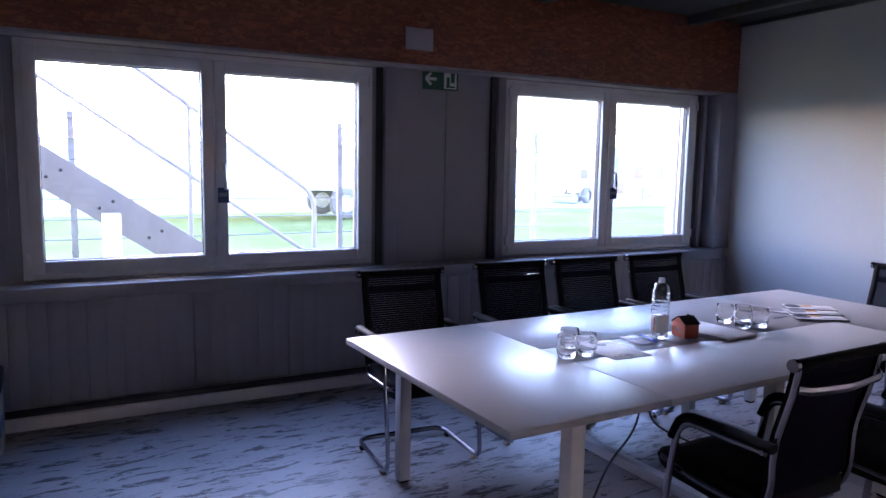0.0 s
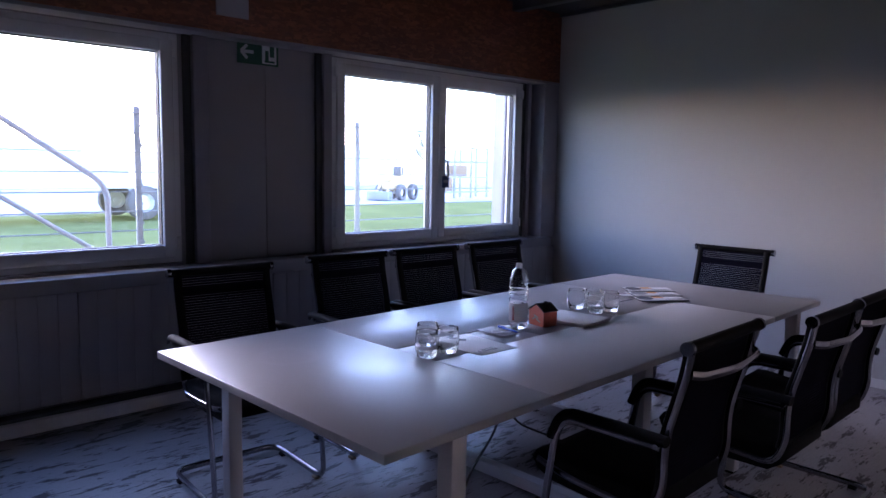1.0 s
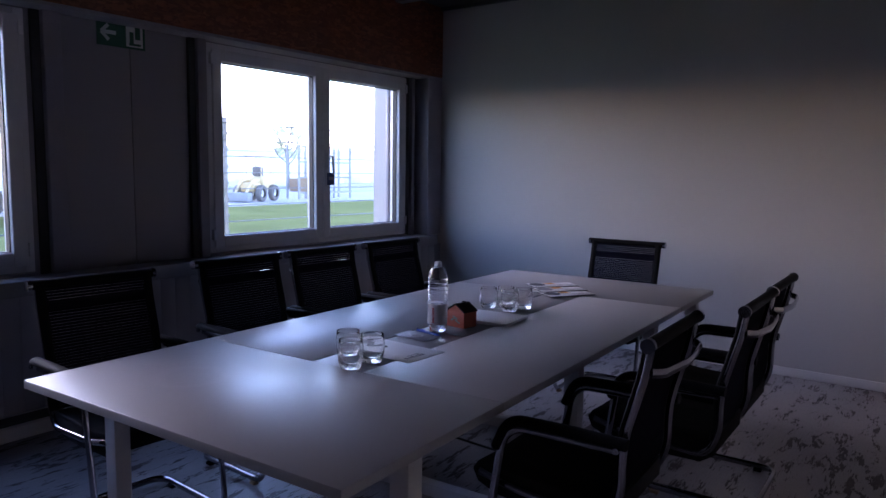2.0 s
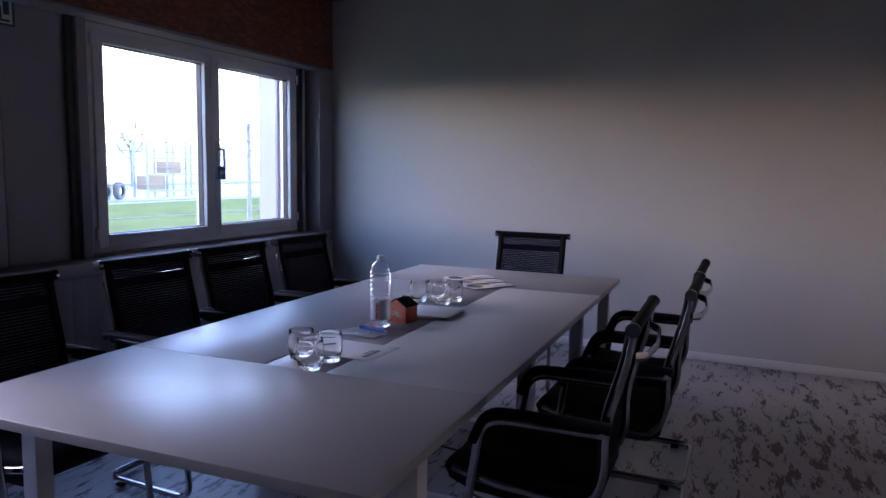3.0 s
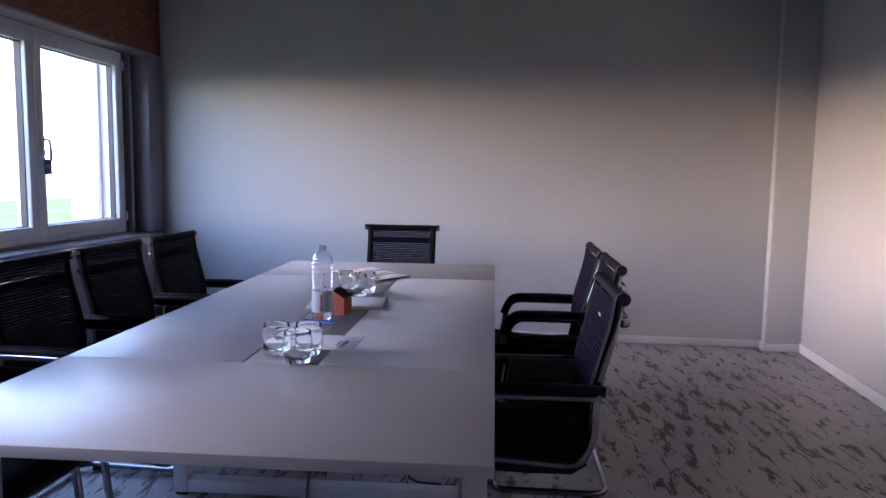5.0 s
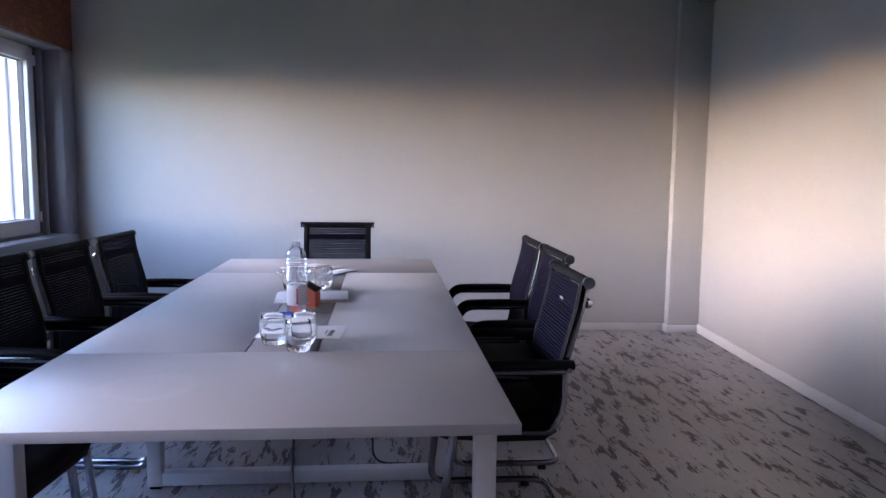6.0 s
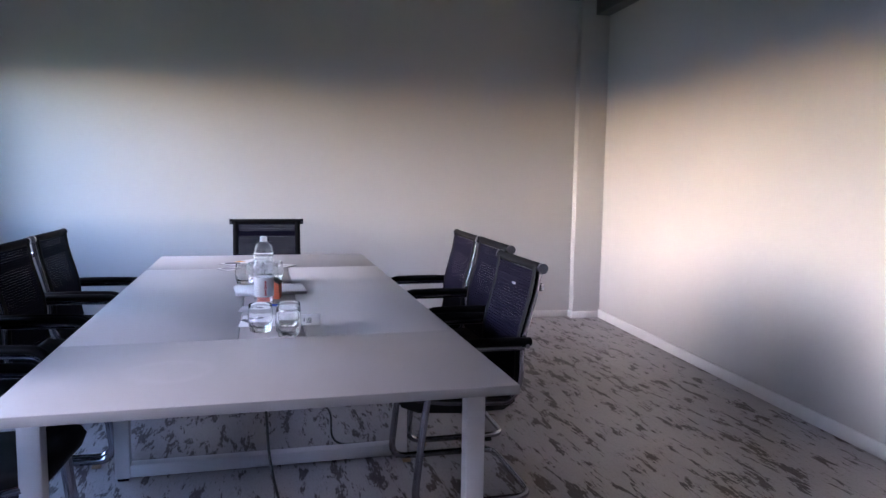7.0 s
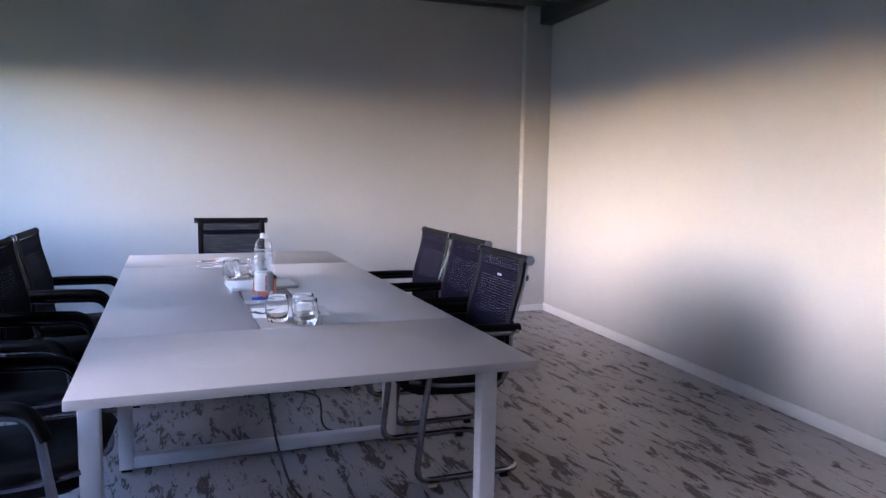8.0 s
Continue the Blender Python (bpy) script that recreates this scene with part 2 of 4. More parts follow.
soft.inputs["Color"].default_value = (0.75, 0.73, 0.75, 1)
blend = label_nodes.nodes.new("ShaderNodeMixShader")
blend.inputs[0].default_value = 0.45
label_nodes.links.new(label_nodes.nodes["Principled BSDF"].outputs[0], blend.inputs[1])
label_nodes.links.new(soft.outputs[0], blend.inputs[2])
label_nodes.links.new(blend.outputs[0], label_nodes.nodes["Material Output"].inputs[0])
M_RED = material("red_print", (0.45, 0.05, 0.06), 0.5, stain=0.05)
M_INK = material("dark_print", (0.03, 0.03, 0.05), 0.5, stain=0.05)
M_ORANGE = material("orange_print", (0.70, 0.33, 0.06), 0.5, stain=0.05)
M_GREY_INK = material("grey_print", (0.25, 0.24, 0.28), 0.5, stain=0.05)
M_BRICKRED = material("orange_red_paint", (0.52, 0.11, 0.055), 0.55, grain=0.12, scale=60, stain=0.1, stain_scale=12)
M_ROOF = material("black_felt", (0.02, 0.018, 0.018), 0.8, grain=0.3, scale=120, bump=0.4, stain=0.1)
M_GREENPRINT = material("grey_green_print", (0.22, 0.27, 0.22), 0.6, stain=0.1)
M_BLUE = material("blue_pen_plastic", (0.03, 0.07, 0.42), 0.25, stain=0.05)
M_SIGN = material("green_sign", (0.015, 0.085, 0.055), 0.4, stain=0.06)
M_SIGNWHITE = material("white_sign_print", (0.62, 0.64, 0.63), 0.5, stain=0.05)
M_PLATE = material("grey_cover_plate", (0.40, 0.38, 0.42), 0.5, stain=0.05)
M_NAVY = material("navy_card", (0.03, 0.05, 0.14), 0.4, stain=0.08)
M_BIN = material("bin_grey", (0.24, 0.25, 0.28), 0.5, stain=0.1)
M_BINBLUE = material("bin_blue", (0.04, 0.13, 0.30), 0.5, stain=0.1)
M_WOOD = material("wooden_glide", (0.32, 0.22, 0.13), 0.6, grain=0.2, scale=40, stain=0.1)
M_CABLE = material("black_cable", (0.012, 0.012, 0.013), 0.5, stain=0.1)
M_GALV = material("galvanised_steel", (0.32, 0.325, 0.335), 0.5, metal=0.2, grain=0.12, scale=25, stain=0.18, stain_scale=3)
M_GRASS = material("grass", (0.25, 0.27, 0.10), 1.0, grain=0.35, scale=18, stain=0.25, stain_scale=0.5, spec=0.0)
M_ROAD = material("pale_gravel", (0.58, 0.56, 0.53), 1.0, grain=0.2, scale=12, stain=0.2, stain_scale=0.3, spec=0.0)
M_CLAD = material("white_cladding", (0.85, 0.84, 0.82), 0.5, grain=0.05, scale=6, stain=0.08, stain_scale=0.4)
M_TYRE = material("tyre_rubber", (0.20, 0.18, 0.165), 0.8, grain=0.2, scale=30, stain=0.2)
M_RIM = material("rim_paint", (0.72, 0.72, 0.72), 0.4, metal=0.3, stain=0.1)
M_YELLOW = material("machine_yellow", (0.75, 0.58, 0.30), 0.45, stain=0.15)
M_LEAF = material("leaves", (0.62, 0.66, 0.40), 0.7, grain=0.3, scale=9, stain=0.3)
M_BARK = material("bark", (0.30, 0.26, 0.22), 0.9, grain=0.3, scale=14, bump=0.5, stain=0.2)


# ---- mesh helpers ----
def box(bm, x0, x1, y0, y1, z0, z1, bevel=0.0, m=None):
    """A box, its edges rounded by bevel, placed by m."""
    r = bmesh.ops.create_cube(bm, size=1)
    vs = r["verts"]
    bmesh.ops.transform(bm, matrix=Matrix.Translation(((x0 + x1) / 2, (y0 + y1) / 2, (z0 + z1) / 2)) @ Matrix.Diagonal((x1 - x0, y1 - y0, z1 - z0, 1)), verts=vs)
    if bevel:
        es = list({e for v in vs for e in v.link_edges})
        r = bmesh.ops.bevel(bm, geom=es, offset=bevel, segments=2, affect="EDGES", profile=0.5)
        vs = list({v for f in r["faces"] for v in f.verts} | {v for v in vs if v.is_valid})
    if m is not None:
        bmesh.ops.transform(bm, matrix=m, verts=vs)
    return bm


def boxed(x0, x1, y0, y1, z0, z1, bevel=0.0, m=None):
    return box(bmesh.new(), x0, x1, y0, y1, z0, z1, bevel, m)


def fillet(pts, radius, steps=6):
    """The path through pts with its inner corners rounded."""
    out = [Vector(pts[0])]
    for a, b, c in zip(pts, pts[1:], pts[2:]):
        a, b, c = Vector(a), Vector(b), Vector(c)
        d0, d1 = (a - b), (c - b)
        r = min(radius, d0.length * 0.49, d1.length * 0.49)
        p, q = b + d0.normalized() * r, b + d1.normalized() * r
        for k in range(steps + 1):
            t = k / steps
            out.append(p * (1 - t) ** 2 + b * 2 * t * (1 - t) + q * t * t)
    out.append(Vector(pts[-1]))
    return out


def tube(bm, pts, rx, ry=None, sides=10, closed=False, up=(0, 0, 1)):
    """A tube of elliptic section swept along pts; ry lies along up."""
    ry = ry or rx
    pts = [Vector(p) for p in pts]
    n = len(pts)
    rings = []
    ref = Vector(up)
    for i, p in enumerate(pts):
        a = pts[i - 1] if (i or closed) else p
        b = pts[(i + 1) % n] if (i < n - 1 or closed) else p
        d = (b - a).normalized()
        side = d.cross(ref)
        if side.length < 1e-3:
            side = d.orthogonal()
        side.normalize()
        nrm = side.cross(d).normalized()
        ref = nrm
        rings.append([bm.verts.new(p + side * (rx * math.cos(2 * math.pi * k / sides)) + nrm * (ry * math.sin(2 * math.pi * k / sides))) for k in range(sides)])
    for i in range(n if closed else n - 1):
        r0, r1 = rings[i], rings[(i + 1) % n]
        for k in range(sides):
            bm.faces.new((r0[k], r0[(k + 1) % sides], r1[(k + 1) % sides], r1[k])).smooth = True
    if not closed:
        bm.faces.new(rings[0][::-1])
        bm.faces.new(rings[-1])
    return bm


def lathe(bm, prof, sides=32, at=(0, 0, 0)):
    """A surface of revolution about z from (radius, height) pairs."""
    rings = []
    for r, z in prof:
        if r < 1e-5:
            rings.append([bm.verts.new((at[0], at[1], at[2] + z))])
        else:
            rings.append([bm.verts.new((at[0] + r * math.cos(2 * math.pi * k / sides), at[1] + r * math.sin(2 * math.pi * k / sides), at[2] + z)) for k in range(sides)])
    for r0, r1 in zip(rings, rings[1:]):
        for k in range(sides):
            f = [r0[k % len(r0)], r0[(k + 1) % len(r0)], r1[(k + 1) % len(r1)], r1[k % len(r1)]]
            f = list(dict.fromkeys(f))
            if len(f) > 2:
                bm.faces.new(f).smooth = True
    return bm


def disc_x(bm, x, y, z, r, half, sides=16):
    """A short cylinder along x."""
    bmesh.ops.create_cone(bm, cap_ends=True, segments=sides, radius1=r, radius2=r, depth=2 * half, matrix=Matrix.Translation((x, y, z)) @ Matrix.Rotation(math.pi / 2, 4, "Y"))
    for f in bm.faces:
        f.smooth = len(f.verts) == 4
    return bm


def finish(bm, name, mat, smooth=None):
    bmesh.ops.recalc_face_normals(bm, faces=bm.faces)
    me = bpy.data.meshes.new(name)
    bm.to_mesh(me)
    bm.free()
    me.materials.append(mat)
    if smooth:
        me.shade_smooth()
    me.set_sharp_from_angle(angle=radians(smooth or 50))
    return me


def part(name, bm, mat, parent, label="", smooth=None):
    ob = new(name, finish(bm, name, mat, smooth))
    ob.parent = parent
    if label:
        tagged(ob, label)
    return ob


def thing(name, label, category, m=None, group="", kind=""):
    ob = new(name)
    ob.empty_display_size = 0.1
    if m is not None:
        ob.matrix_world = m
    return tagged(ob, label, category, group, kind)


def solid(name, bm, mat, label, category="", m=None, kind="", smooth=None, group=""):
    ob = new(name, finish(bm, name, mat, smooth))
    if m is not None:
        ob.matrix_world = m
    return tagged(ob, label, category, group, kind)


# ---- the room ----
WINDOW_WALL = pose(0, 5.375, 0, 0, 0, -1.5)
FAR_WALL = pose(5.945, 0, 0, 0, 0, -2.9)
SIDE_WALL = pose(5.0, -0.052, 0, 0, 0, -3.4)
CEILING = 2.88
WEST = -3.4

solid("floor", boxed(-0.6, 9.9, -6.2, 0.35, -0.12, 0, 0, pose(-3.2, 5.6, 0, 0, 0, -3.0)), M_FLOOR, "whitewashed wood-look vinyl floor with dark torn flecks", "floor", kind="structure")
solid("ceiling", boxed(-3.9, 6.7, -0.6, 5.75, CEILING, CEILING + 0.14), M_CEIL, "ceiling boards with their shade put into a near-black colour", "ceiling", kind="structure")

# Unseen block over the ceiling, added to keep sky off the stair and grass.
solid("shading_storey", boxed(-9.0, 12.5, -0.6, 0.25, 3.03, 6.2, 0, WINDOW_WALL), M_POST, "unseen storey above, added to shade the stair and near grass", "facade", kind="structure")

# window wall: sheet panels round two openings
OPEN = ((0.40, 2.60, 0.82, 2.22), (3.725, 5.845, 0.82, 2.22))
wall = thing("wall_north", "pale coated sheet panel wall with two window openings", "wall", WINDOW_WALL, kind="structure")


def panel_strip(u0, u1, z0, z1):
    part("panel", boxed(u0, u1, 0.0, 0.16, z0, z1, 0.003), M_PANEL, wall)


for u0, u1 in ((-3.6, -2.6), (-2.597, -1.6), (-1.597, -0.6), (-0.597, 0.40), (2.60, 3.209), (3.213, 3.725), (5.845, 6.45)):
    panel_strip(u0, u1, 0.0, CEILING)
for u0, u1, z0, z1 in OPEN:
    panel_strip(u0 + 0.002, u1 - 0.002, 0.0, z0)
    panel_strip(u0 + 0.002, u1 - 0.002, z1, CEILING)
# furred-out lower panels, with the rail on top and the skirting duct at the foot
for k in range(16):
    u0 = -3.55 + k * 0.61
    bm = bmesh.new()
    for r in range(6):
        a = u0 + r * 0.101
        if a < 6.15:
            box(bm, a, a + 0.1006, -0.17, -0.002, 0.10, 0.718, 0.0025)
    part("lower_panel", bm, M_PANEL, wall)
for u0, u1, name in ((0.20, 0.345, "post"), (2.685, 2.78, "post"), (3.645, 3.715, "post"), (5.90, 5.94, "post")):
    part(name, boxed(u0, u1, -0.055, -0.001, 0.80, 2.30, 0.006), M_POST, wall)
part("corner_post", boxed(6.0, 6.24, -0.162, -0.001, 0.806, 2.248, 0.006), M_POST, wall)
part("joint", boxed(3.60, 3.643, -0.03, -0.001, 0.80, 2.30), M_GROOVE, wall)
part("joint", boxed(5.855, 5.898, -0.02, -0.001, 0.80, 2.30), M_GROOVE, wall)
part("joint", boxed(2.635, 2.683, -0.02, -0.001, 0.80, 2.30), M_GROOVE, wall)
solid("sill_rail", boxed(-3.5, 6.12, -0.20, -0.002, 0.720, 0.803, 0.006), M_RAIL, "satin metal rail along the wall under the windows", "rail", WINDOW_WALL, kind="structure")
duct = thing("skirting_duct", "pale skirting duct along the foot of the window wall", "skirting", WINDOW_WALL, kind="structure")
part("duct_cover", boxed(-3.5, 6.15, -0.285, -0.002, 0.001, 0.072, 0.006), M_SKIRT, duct)
part("duct_lip", boxed(-3.5, 6.15, -0.262, -0.172, 0.0745, 0.096, 0.004), M_GROOVE, duct, "dark shadow-gap profile")
solid("board_fascia", boxed(-3.5, 6.215, -0.165, -0.005, 2.25, CEILING - 0.002, 0.003), M_OSB, "orange-brown strand board fascia over the windows", "fascia", WINDOW_WALL, kind="structure")
solid("fascia_trim", boxed(-3.5, 6.2, -0.172, -0.01, 2.228, 2.248, 0.002), M_POST, "thin metal edge strip under the strand board", "trim", WINDOW_WALL, kind="structure")


# far wall, column, side wall and closing walls
solid("wall_east", boxed(0, 0.15, -0.9, 5.9, 0, CEILING), M_PAINT, "plain greige painted wall", "wall", FAR_WALL, kind="structure")
solid("wall_south", boxed(-9.4, 1.4, -0.15, 0, 0, CEILING), M_PAINT, "plain greige painted wall", "wall", SIDE_WALL, kind="structure")
# Closes the room out of view; its darkness is added to deepen the shadows.
solid("wall_west", boxed(WEST - 0.15, WEST, -0.5, 5.7, 0, CEILING), M_BACK, "plain unseen closing wall, darkened to cut bounce light", "wall", kind="structure")
solid("column", boxed(-0.085, 0.02, -0.9, 0.155, 0, CEILING, 0.004), M_PAINT, "boxed-in corner column in greige paint", "column", FAR_WALL, kind="structure")
solid("baseboard", boxed(-0.014, -0.001, 0.172, 5.2, 0.001, 0.062, 0.003), M_SKIRT, "white skirting board", "skirting", FAR_WALL, kind="structure")
solid("baseboard", boxed(-9.0, 0.85, 0.001, 0.015, 0.001, 0.075, 0.003), M_SKIRT, "white skirting board", "skirting", SIDE_WALL, kind="structure")
solid("baseboard", boxed(-0.10, -0.086, -0.15, 0.17, 0.001, 0.062, 0.003), M_SKIRT, "white skirting board round the column", "skirting", FAR_WALL, kind="structure")
solid("baseboard", boxed(-0.085, -0.001, 0.156, 0.17, 0.001, 0.062, 0.003), M_SKIRT, "white skirting board round the column", "skirting", FAR_WALL, kind="structure")
solid("ceiling_beam", boxed(-9.0, 0.88, 0.002, 0.13, 2.715, CEILING - 0.002, 0.006), M_STEEL_DARK, "dark steel beam along the side wall under the ceiling", "beam", SIDE_WALL, kind="structure")
solid("ceiling_trim", boxed(-0.04, -0.002, 0.16, 5.05, 2.845, CEILING - 0.002, 0.004), M_STEEL_DARK, "dark angle strip where wall and ceiling meet", "trim", FAR_WALL, kind="structure")
for k in range(5):
    solid("ceiling_joist", boxed(-0.05, 0.05, -0.2, 5.0, 2.80, CEILING - 0.002, 0.006, pose(5.3 - k * 1.6, 0.2, 0, 0, 0, -3.0)), M_STEEL_DARK, "dark steel ceiling joist", "joist", kind="structure", group="ceiling joists")


# ---- windows ----
def ring(bm, u0, u1, z0, z1, w, v0, v1, bevel=0.004):
    """A rectangular frame of bar width w."""
    box(bm, u0, u0 + w, v0, v1, z0, z1, bevel)
    box(bm, u1 - w, u1, v0, v1, z0, z1, bevel)
    box(bm, u0 + w, u1 - w, v0, v1, z0, z0 + w, bevel)
    box(bm, u0 + w, u1 - w, v0, v1, z1 - w, z1, bevel)
    return bm


def window(name, u0, u1, z0, z1):
    w = thing(name, "white two-leaf plastic window, closed, with bright daylight outside", "window", WINDOW_WALL, kind="structure")
    part("window_frame", ring(bmesh.new(), u0 + 0.003, u1 - 0.003, z0 + 0.003, z1 - 0.003, 0.05, -0.03, 0.09), M_PVC, w)
    um = (u0 + u1) / 2
    for a, b in ((u0 + 0.04, um - 0.002), (um + 0.002, u1 - 0.04)):
        sash = part("sash", ring(bmesh.new(), a, b, z0 + 0.04, z1 - 0.04, 0.075, -0.045, 0.06, 0.007), M_PVC, w)
        part("gasket", ring(bmesh.new(), a + 0.072, b - 0.072, z0 + 0.112, z1 - 0.112, 0.008, -0.012, 0.03, 0), M_GASKET, sash)
        glass = part("pane", boxed(a + 0.07, b - 0.07, 0.008, 0.014, z0 + 0.11, z1 - 0.11), M_PANE, sash, "clear window pane", smooth=0)
        glass.visible_shadow = False
        hx = a + 0.02 if a < um - 0.5 else b - 0.02
        for hz in (z0 + 0.09, z1 - 0.14):
            part("hinge", boxed(hx - 0.012 - (0.03 if a < um - 0.5 else -0.03), hx + 0.012 - (0.03 if a < um - 0.5 else -0.03), -0.058, -0.03, hz, hz + 0.075, 0.004), M_PVC, w)
    handle = part("handle", boxed(um + 0.03, um + 0.062, -0.058, -0.0455, 1.40, 1.53, 0.004), M_SATIN, w, "satin metal window handle")
    grip = fillet([(um + 0.046, -0.058, 1.50), (um + 0.046, -0.10, 1.50), (um + 0.052, -0.105, 1.36)], 0.03)
    part("grip", tube(bmesh.new(), grip, 0.011, 0.008, 8), M_SATIN, handle)
    part("sill_profile", boxed(u0, u1, -0.05, -0.002, z0 - 0.022, z0 - 0.002, 0.003), M_POST, w)
    # outer reveal
    part("reveal", boxed(u0 - 0.03, u0 + 0.02, 0.162, 0.188, z0, z1, 0.003), M_POST, w)
    part("reveal", boxed(u1 - 0.02, u1 + 0.03, 0.162, 0.188, z0, z1, 0.003), M_POST, w)
    return um


UM1 = window("window_1", *OPEN[0])
UM2 = window("window_2", *OPEN[1])
for um in (UM1, UM2):
    tag = thing("hanging_tag", "small navy printed card hung on the window handle", "tag", WINDOW_WALL @ pose(um + 0.04, -0.064, 1.36, 0, 0, 0), group="tags on window handles")
    part("card", boxed(-0.034, 0.036, -0.026, -0.012, -0.085, 0.012, 0.003), M_NAVY, tag)
    part("print", boxed(-0.028, 0.022, -0.0285, -0.0265, -0.045, -0.02), M_GREY_INK, tag)

# exit sign and cover plate
sign = thing("exit_sign", "dark green escape-route sign with a white arrow", "sign", WINDOW_WALL @ pose(3.157, -0.0045, 2.178))
part("board", boxed(-0.151, 0.151, -0.003, 0.003, -0.078, 0.078), M_SIGN, sign)
bm = bmesh.new()
box(bm, -0.115, -0.035, -0.0045, -0.0032, -0.011, 0.011)
for s in (1, -1):
    box(bm, 0, 0.062, -0.0045, -0.0032, -0.010, 0.010, 0, pose(-0.125, 0, 0, 0, -s * 45, 0))
part("arrow", bm, M_SIGNWHITE, sign)
part("field", boxed(0.028, 0.135, -0.0045, -0.0032, -0.066, 0.066), M_SIGNWHITE, sign)
bm = bmesh.new()
box(bm, 0.05, 0.075, -0.006, -0.0047, -0.05, 0.02)
box(bm, 0.085, 0.118, -0.006, -0.0047, -0.02, 0.05)
box(bm, 0.045, 0.12, -0.006, -0.0047, -0.058, -0.045)
part("pictogram", bm, M_SIGN, sign)
solid("cover_plate", boxed(-0.108, 0.108, -0.006, 0.006, -0.077, 0.077, 0.003), M_PLATE, "blank grey cover plate screwed to the strand board", "plate", WINDOW_WALL @ pose(2.893, -0.172, 2.423))


# ---- conference table ----
T0, T1, TR, TL, TH = 1.695, 4.865, 2.24, 3.555, 0.74
SEAM1, SEAM2, IN0, IN1 = 2.39, 4.205, 2.77, 3.00
table = thing("conference_table", "large pale grey laminate conference table of joined units", "table")


def top(x0, x1, y0, y1, mat=None):
    t = part("tabletop", boxed(x0 + 0.0014, x1 - 0.0014, y0 + 0.0014, y1 - 0.0014, TH - 0.027, TH, 0.0018), mat or M_TOP, table)
    return t


top(T0, SEAM1, TR, TL, M_TOP_END)
top(SEAM1, SEAM2, TR, IN0)
top(SEAM1, SEAM2, IN1, TL)
top(SEAM2, T1, TR, TL, M_TOP_END)
for x0, x1 in ((SEAM1, 3.02), (3.02, 3.62), (3.62, SEAM2)):
    part("cable_flap", boxed(x0 + 0.002, x1 - 0.002, IN0 + 0.003, IN1 - 0.003, TH - 0.024, TH - 0.002, 0.0015), M_INSERT, table, "darker grey lift-up cable flap")
part("slot", boxed(3.96, 4.09, 2.953, 2.973, TH - 0.0015, TH - 0.0005), M_INK, table)
def table_leg(x, y):
    leg = part("leg", boxed(x - 0.029, x + 0.029, y - 0.029, y + 0.029, 0.014, TH - 0.0275, 0.003), M_LEG, table)
    part("foot", boxed(x - 0.022, x + 0.022, y - 0.022, y + 0.022, 0.0, 0.0135, 0.003), M_PAD, leg)


for x in (1.98, 4.58):
    for y in (TL - 0.032, TR + 0.045):
        table_leg(x, y)
    part("cross_rail", boxed(x - 0.02, x + 0.02, TR + 0.0745, TL - 0.0615, TH - 0.070, TH - 0.029, 0.003), M_LEG, table)
for x in (3.055, 3.95):
    for y in (TL - 0.060, TR + 0.070):
        table_leg(x, y)
    part("floor_bar", boxed(x - 0.027, x + 0.027, TR + 0.0995, TL - 0.0895, 0.016, 0.070, 0.003), M_LEG, table)


